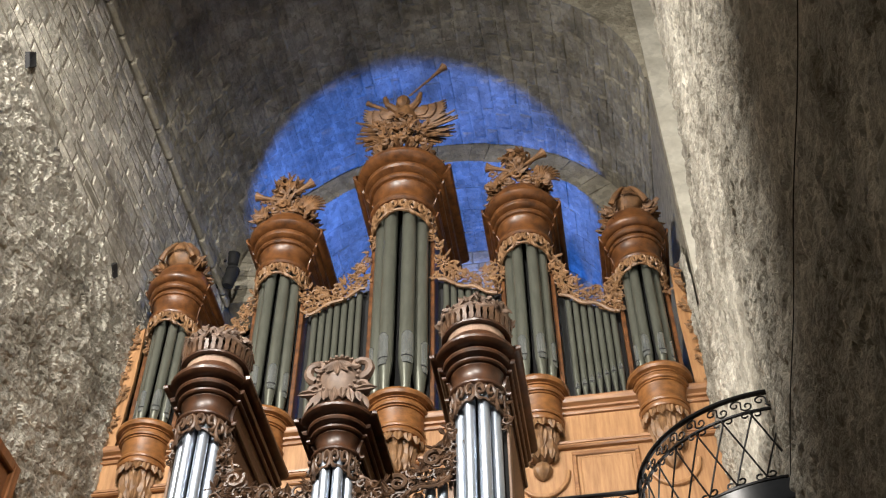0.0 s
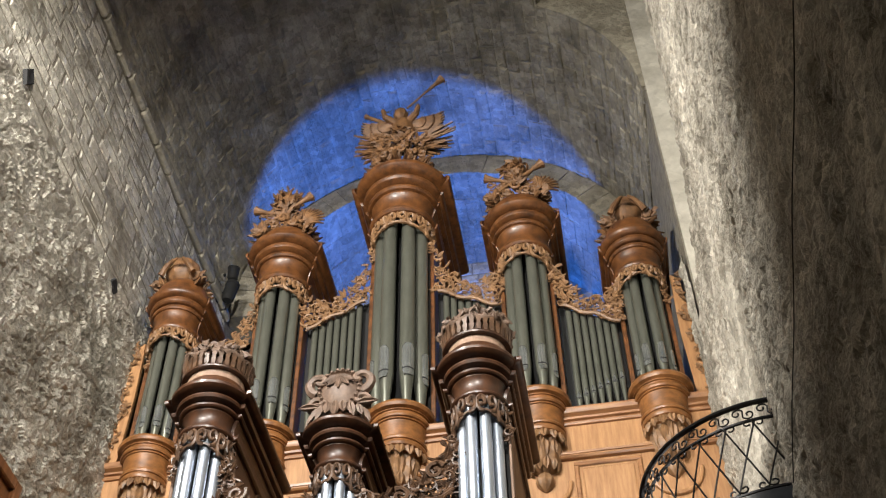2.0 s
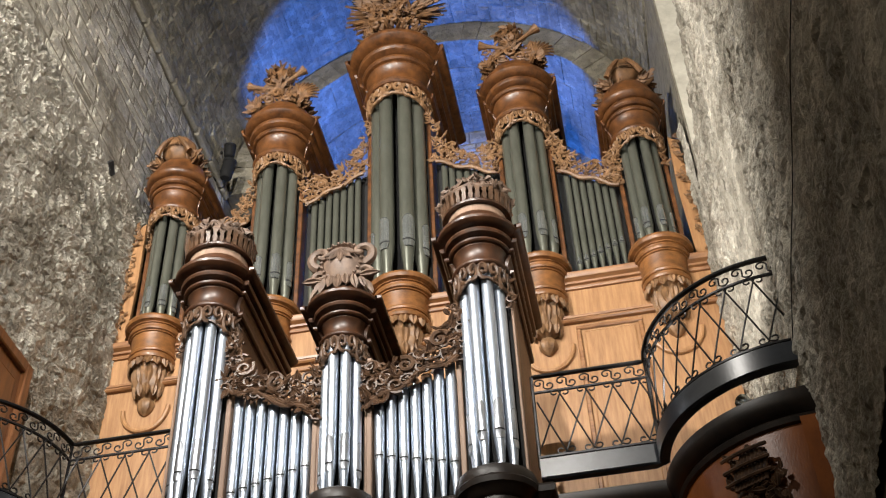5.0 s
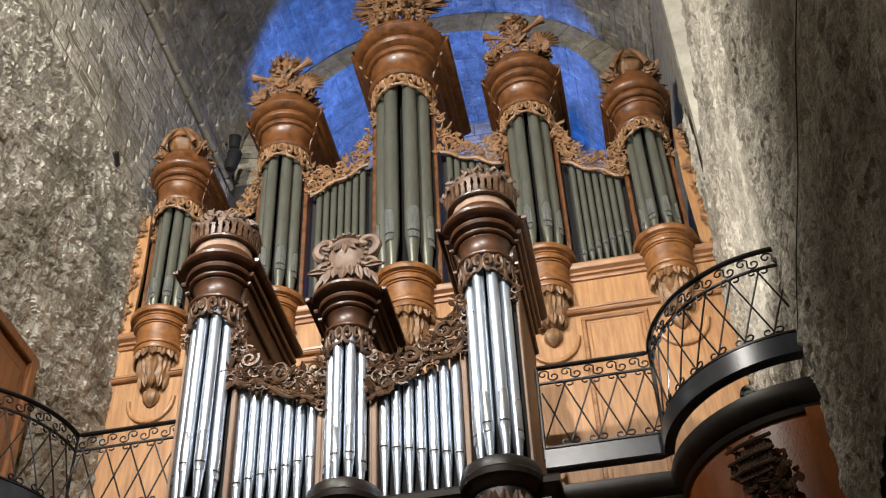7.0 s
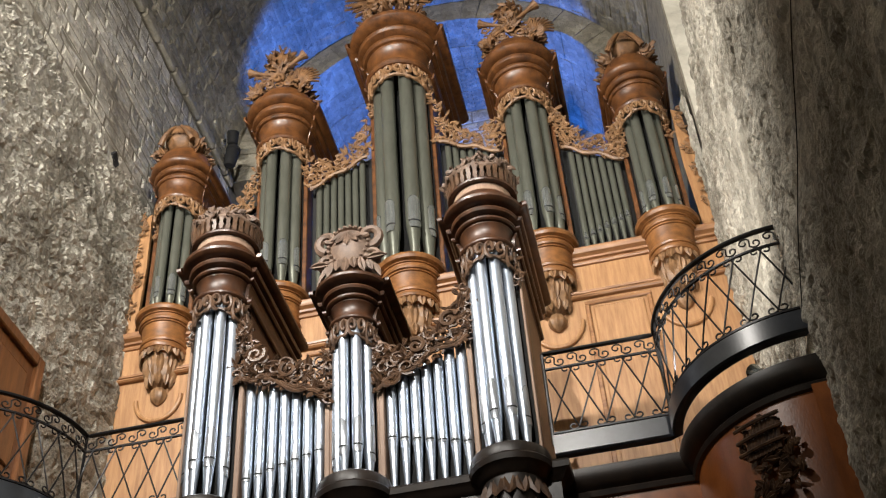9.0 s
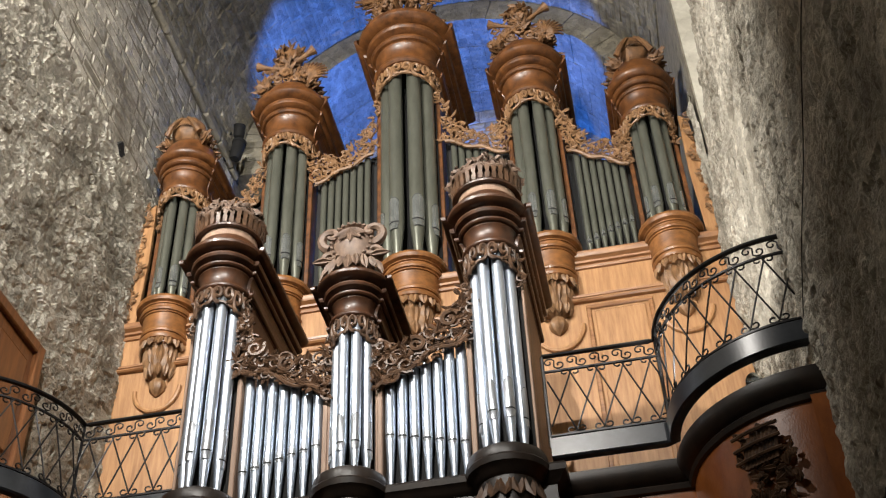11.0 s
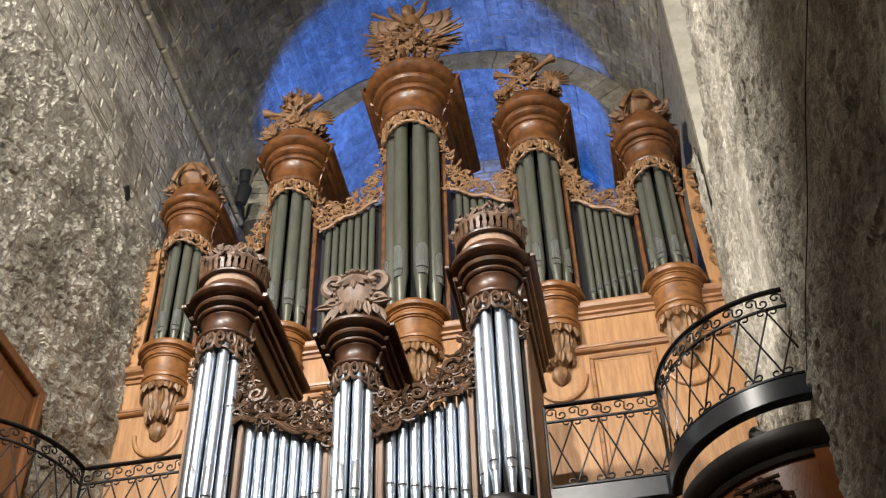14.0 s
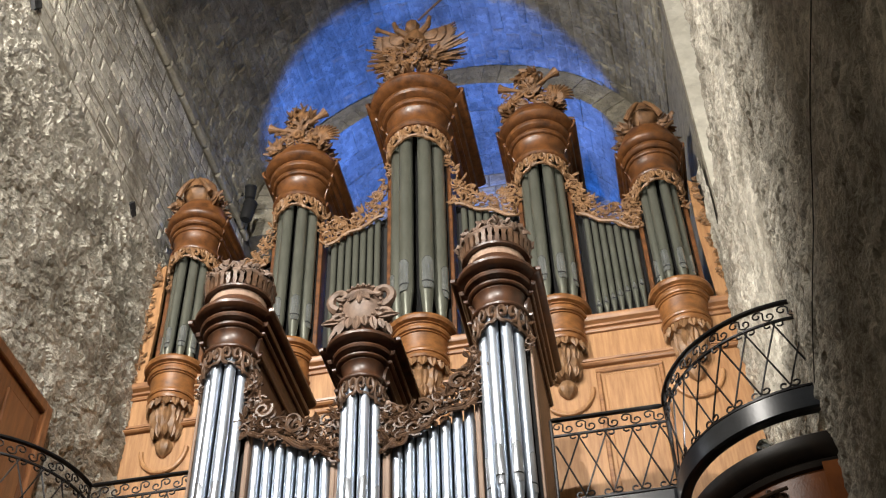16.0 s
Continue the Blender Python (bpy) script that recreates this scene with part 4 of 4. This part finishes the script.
LEN = STRAIGHT + ARC
for s in (1, -1):
    B = Vector((s * 2.8, 9.23, ZB))
    rail = thing("gallery_railing", "curved black wrought iron railing with scrolls", "railing", B, "gallery railings")
    ds = [LEN * i / 44 for i in range(45)]

    def bar(name, pts, r, sides=6, taper=None):
        bm = bmesh.new()
        tube(bm, [rail_at(s, d, z, o) - B for d, z, o in pts], r, sides, taper)
        part(name, bm, iron, rail)

    bm = bmesh.new()
    grid_faces(bm, [[rail_at(s, d, z, o) - B for z, o in ((ZT + 0.012, -0.022), (ZT + 0.012, 0.022), (ZT + 0.002, 0.028), (ZT - 0.012, 0.022), (ZT - 0.012, -0.022))] for d in ds], True, True)
    part("handrail", bm, iron, rail)
    for z in (ZT - 0.18, ZB + 0.02):
        bm = bmesh.new()
        grid_faces(bm, [[rail_at(s, d, z + h, o) - B for h, o in ((0.009, -0.012), (0.009, 0.012), (-0.009, 0.012), (-0.009, -0.012))] for d in ds], True, True)
        part("rail", bm, iron, rail)
    for d in (0.0, STRAIGHT, LEN):
        bar("post", [(d, ZB - 0.1, 0), (d, ZT, 0)], 0.016)
    per = 0.245
    n = int(LEN / per)
    for i in range(n):
        d = (i + 0.5) * LEN / n
        for hd in (1, -1):
            lo, hi = ZB + 0.05, ZT - 0.21
            w = per * 0.98
            pts = []
            for q in range(9):
                f = q / 8
                pts.append((d + hd * w * 0.55 * (0.5 - f) * 2 * 0.5 * 1.9, lo + (hi - lo) * f, hd * 0.006))
            ex, ez = pts[-1][0], pts[-1][1]
            curl = [(ex - hd * 0.045 + 0.045 * hd * math.cos(2.6 * f * 2.2) * (1 - 0.55 * f), ez - 0.0 + 0.04 * math.sin(2.6 * f * 2.2) * (1 - 0.55 * f), hd * 0.006) for f in [k / 8 for k in range(1, 9)]]
            bx, bz = pts[0][0], pts[0][1]
            curl0 = [(bx + hd * 0.045 - 0.045 * hd * math.cos(2.6 * f * 2.2) * (1 - 0.55 * f), bz - 0.04 * math.sin(2.6 * f * 2.2) * (1 - 0.55 * f) + 0.02, hd * 0.006) for f in [k / 8 for k in range(8, 0, -1)]]
            pts = [p for p in curl0 + pts + curl if 0 <= p[0] <= LEN]
            if len(pts) > 3:
                bar("lattice_bar", pts, 0.0085, 5)
    m = int(LEN / 0.2)
    for i in range(m):
        d = (i + 0.5) * LEN / m
        hd = 1
        c1 = [(d - 0.045 + 0.055 * (1 - 0.8 * f) * math.cos(0.4 + 6.5 * f), ZT - 0.10 + 0.05 * (1 - 0.8 * f) * math.sin(0.4 + 6.5 * f) + 0.02, 0) for f in [k / 12 for k in range(13)]]
        c2 = [(d + 0.05 - 0.055 * (1 - 0.8 * f) * math.cos(0.4 + 6.5 * f), ZT - 0.10 - 0.05 * (1 - 0.8 * f) * math.sin(0.4 + 6.5 * f) - 0.01, 0) for f in [k / 12 for k in range(13)]]
        bar("scroll", c1[::-1] + c2, 0.008, 5)
    bm = bmesh.new()
    grid_faces(bm, [[rail_at(s, d, z, o) - B for z, o in ((ZB, 0.01), (ZB - 0.015, 0.03), (ZB - 0.2, 0.03), (ZB - 0.215, 0.01), (ZB - 0.215, -0.06), (ZB, -0.06))] for d in ds], True, True)
    part("fascia", bm, band_black, rail, "black painted band under the railing")

# ---- gallery front ----
for s in (1, -1):
    pts = [(s * 1.6, 9.20)] + [(s * (4.0 - 1.10 * math.cos(math.radians(90 * i / 20))), 9.20 - 1.10 * math.sin(math.radians(90 * i / 20))) for i in range(0, 21)]
    if s < 0:
        pts = pts[::-1]
    front = tagged(new("gallery_front"), "curved red-brown wooden gallery front with dark cornice", "gallery front", kind="structure")
    bm = bmesh.new()
    sweep(bm, [(0, 5.0), (0, 6.86)], pts)
    part("panel_front", bm, orange_wood, front)
    bm = bmesh.new()
    sweep(bm, [(-0.02, 6.8), (0.03, 6.82), (0.045, 6.86), (0.03, 6.88), (0.06, 6.9), (0.10, 6.95), (0.115, 7.0), (0.115, 7.06), (0.09, 7.08), (-0.1, 7.08)], pts)
    part("cornice", bm, near_black, front)
    bm = bmesh.new()
    sweep(bm, [(0.0, 5.0), (0.05, 5.0), (0.05, 6.84), (0.0, 6.84)], [pts[-3], pts[-1]] if s > 0 else [pts[0], pts[2]])
    part("end_stile", bm, orange_wood, front)
    # trophy of instruments
    bm = bmesh.new()
    a = radians(58)
    c = Vector((s * (4.0 - 1.12 * math.cos(a)), 9.20 - 1.12 * math.sin(a), 6.36))
    o = Vector((-s * math.cos(a), -math.sin(a), 0))
    u = Vector((s * math.sin(a), -math.cos(a), 0))
    for k in range(9):
        x = -0.16 + 0.04 * k
        tube(bm, [c + u * (x * 0.8 + q * 0.03) + o * 0.06 + Vector((0, 0, 0.02 + q * (0.34 - abs(k - 4) * 0.03))) for q in (0, 0.5, 1)], 0.021, 6)
    for q in range(3):
        tube(bm, [c + u * (-0.2 + 0.4 * f) + o * (0.085 + 0.02 * math.sin(3.1 * f)) + Vector((0, 0, 0.08 + 0.11 * q)) for f in (0, 0.25, 0.5, 0.75, 1)], 0.016, 6)
    for k in range(70):
        p = c + u * rng.uniform(-0.2, 0.26) + Vector((0, 0, rng.uniform(-0.28, 0.3))) + o * 0.03
        b = rng.uniform(0, 6.28)
        leaf(bm, p, u * math.cos(b) + Vector((0, 0, math.sin(b))) + o * 0.2, rng.uniform(0.06, 0.12), rng.uniform(0.05, 0.08), o, 0.2)
    part("trophy_carving", bm, carved_dark, front, "dark carved trophy of instruments and leaves")
bm = bmesh.new()
box(bm, WL + 0.05, WR - 0.02, 9.3, 15, 6.5, 6.9)
tagged(link_mesh("gallery_floor", bm, shade_wood), "wooden organ gallery floor", "floor", kind="structure")
# panelled door case on the west wall
dc = thing("door_case", "red-brown panelled wooden door case on the gallery", "door case", (WL + 0.06, 8.9, 6.9))
bm = bmesh.new()
box(bm, 0.03, 0.10, -0.9, 0.88, 0, 3.0, 0.01)
leaf_ob = part("door_leaf", bm, door_wood, dc)
for y0, y1, z0, z1 in ((-0.72, -0.1, 0.3, 1.35), (0.06, 0.68, 0.3, 1.35), (-0.72, -0.1, 1.55, 2.75), (0.06, 0.68, 1.55, 2.75)):
    bm = bmesh.new()
    box(bm, 0.095, 0.125, y0, y1, z0, z1, 0.02)
    part("panel", bm, door_wood, leaf_ob)
for y0, y1, z0, z1 in ((-0.98, -0.84, 0, 3.06), (0.78, 0.92, 0, 3.06), (-0.84, 0.78, 2.92, 3.06)):
    bm = bmesh.new()
    box(bm, 0.02, 0.16, y0, y1, z0, z1, 0.014)
    part("frame", bm, door_wood, dc)
# Shallow black dishes for the putlog holes; the shade inside is only colour.
for y, z in ((7.48, 14.61), (10.78, 14.22)):
    bm = bmesh.new()
    rings = [[(WL + dx, y + q * math.cos(k * math.pi / 2), z + q * 1.5 * math.sin(k * math.pi / 2)) for k in range(4)] for q, dx in ((0.125, 0.02), (0.115, 0.075), (0.1, 0.078), (0.004, 0.05))]
    grid_faces(bm, rings, True, False)
    link_mesh("putlog_hole", bm, shade_and_lamp_black, wall_west, "small putlog hole, its inner shade painted black")
# black spotlights one above the other on the wall behind the organ
sp = thing("wall_spotlight", "pair of black spotlights on a wall bracket", "spotlight", (WL, 14.43, 17.9))
for dz, rr, hl, tip in ((0.5, 0.105, 0.13, 20), (0.0, 0.12, 0.22, 0)):
    bm = bmesh.new()
    lathe(bm, [(0.01, -hl), (rr * 0.7, -hl), (rr * 0.92, -hl * 0.8), (rr, -hl * 0.2), (rr, hl * 0.7), (rr * 1.08, hl * 0.72), (rr * 1.08, hl), (rr * 0.9, hl), (rr * 0.85, hl * 0.6), (0.01, hl * 0.55)], segs=18)
    bmesh.ops.rotate(bm, verts=bm.verts, cent=(0, 0, 0), matrix=Euler((radians(tip), radians(8), 0)).to_matrix())
    bmesh.ops.translate(bm, verts=bm.verts, vec=(0.24, 0, dz))
    can = part("lamp_head", bm, shade_and_lamp_black, sp)
    bm = bmesh.new()
    tube(bm, [(0.0, 0.0, dz), (0.1, 0.0, dz)], 0.03, 8)
    part("arm", bm, shade_and_lamp_black, can)
bm = bmesh.new()
box(bm, 0.0, 0.03, -0.05, 0.05, -0.2, 0.65, 0.006)
part("bracket", bm, shade_and_lamp_black, sp)
# unseen uplight body behind the organ, side flaps added to cut the blue beam
up = thing("uplight", "unseen black uplight on a tall stand, flaps added to cut its beam", "uplight", (-0.3, 15.1, 14.8))
bm = bmesh.new()
box(bm, -0.2, 0.2, -0.16, 0.16, -0.12, 0.1, 0.02)
part("housing", bm, shade_and_lamp_black, up)
for sx, hgt in ((-0.2, 0.485), (0.2, 0.4)):
    bm = bmesh.new()
    box(bm, sx - 0.008, sx + 0.008, -0.3, 0.16, 0.0, hgt)
    part("beam_flap", bm, shade_and_lamp_black, up)
bm = bmesh.new()
lathe(bm, [(0.2, -7.9), (0.2, -7.87), (0.03, -7.84), (0.025, -0.1)], segs=12)
part("stand", bm, shade_and_lamp_black, up)
# small floodlight on the gallery ledge
fx = thing("floodlight", "small grey metal floodlight on the gallery ledge", "floodlight", (3.5, 8.32, 7.08))
bm = bmesh.new()
lathe(bm, [(0.0, -0.07), (0.045, -0.06), (0.05, 0.0), (0.062, 0.06), (0.065, 0.075), (0.055, 0.078), (0.05, 0.06), (0.01, 0.05)], segs=18)
bmesh.ops.rotate(bm, verts=bm.verts, cent=(0, 0, 0), matrix=Euler((radians(-35), radians(-30), 0)).to_matrix())
bmesh.ops.translate(bm, verts=bm.verts, vec=(0, 0, 0.11))
part("lamp_head", bm, tin_lip, fx)
bm = bmesh.new()
tube(bm, [(-0.07, 0, 0.11), (-0.07, 0, 0.01), (0.07, 0, 0.01), (0.07, 0, 0.11)], 0.008, 6)
part("bracket", bm, iron, fx)
# thin black tube drawn as a dark line along the east wall
bm = bmesh.new()
tube(bm, [(WR - 0.085, 3.0 + 5.0 * i / 24, 7.9 - 0.42 * i / 24 + 0.03 * math.sin(i * 0.7)) for i in range(25)], 0.0045, 6)
tagged(link_mesh("cable", bm, iron), "thin dark line along the stone wall", "cable")

# ---- stones of the walls ----
west = lambda u, v, o: (WL + o, u, v)
north = lambda u, v, o: (u, BACK + DEEP - o, v)
r = random.Random(21)
rubble("rubble_face", wall_west, WL, -1, 3.0, 12.2, 6.6, ROUGH, 0.03, None, stone_rough, 0.72, False)
rubble("rubble_face", wall_east, WR, 1, 2.0, 8.97, 5.5, SPRING, 0.033, None, stone_rough, 0.7, False)
rubble("rubble_face", wall_east, WR, 1, 8.9, 11.8, 6.8, 15.6, 0.03, lambda y: min(sill(y), 14.0), stone_rough, 0.8, False)
for ua, ub, va, vb in courses(6.2, BACK, ROUGH, SPRING - 0.16, 0.27, 0.26, 0.7, 9):
    if ub > 12.3 and vb < 14.2:
        continue
    bm = bmesh.new()
    stone(bm, west, ua, ub, va, vb, r, 0.02, 0.02)
    link_mesh("stone", bm, stone_rough, wall_west, smooth=False)
for ua, ub, va, vb in courses(WL + 0.02, WR - 0.02, 14.0, 21.9, 0.34, 0.4, 0.75, 13):
    if max(abs(ua), abs(ub)) ** 2 + max(0, vb - SPRING) ** 2 > 3.9 ** 2:
        continue
    bm = bmesh.new()
    stone(bm, north, ua, ub, va, vb, r, 0.01, 0.03)
    link_mesh("stone", bm, stone_vault, wall_north, smooth=False)
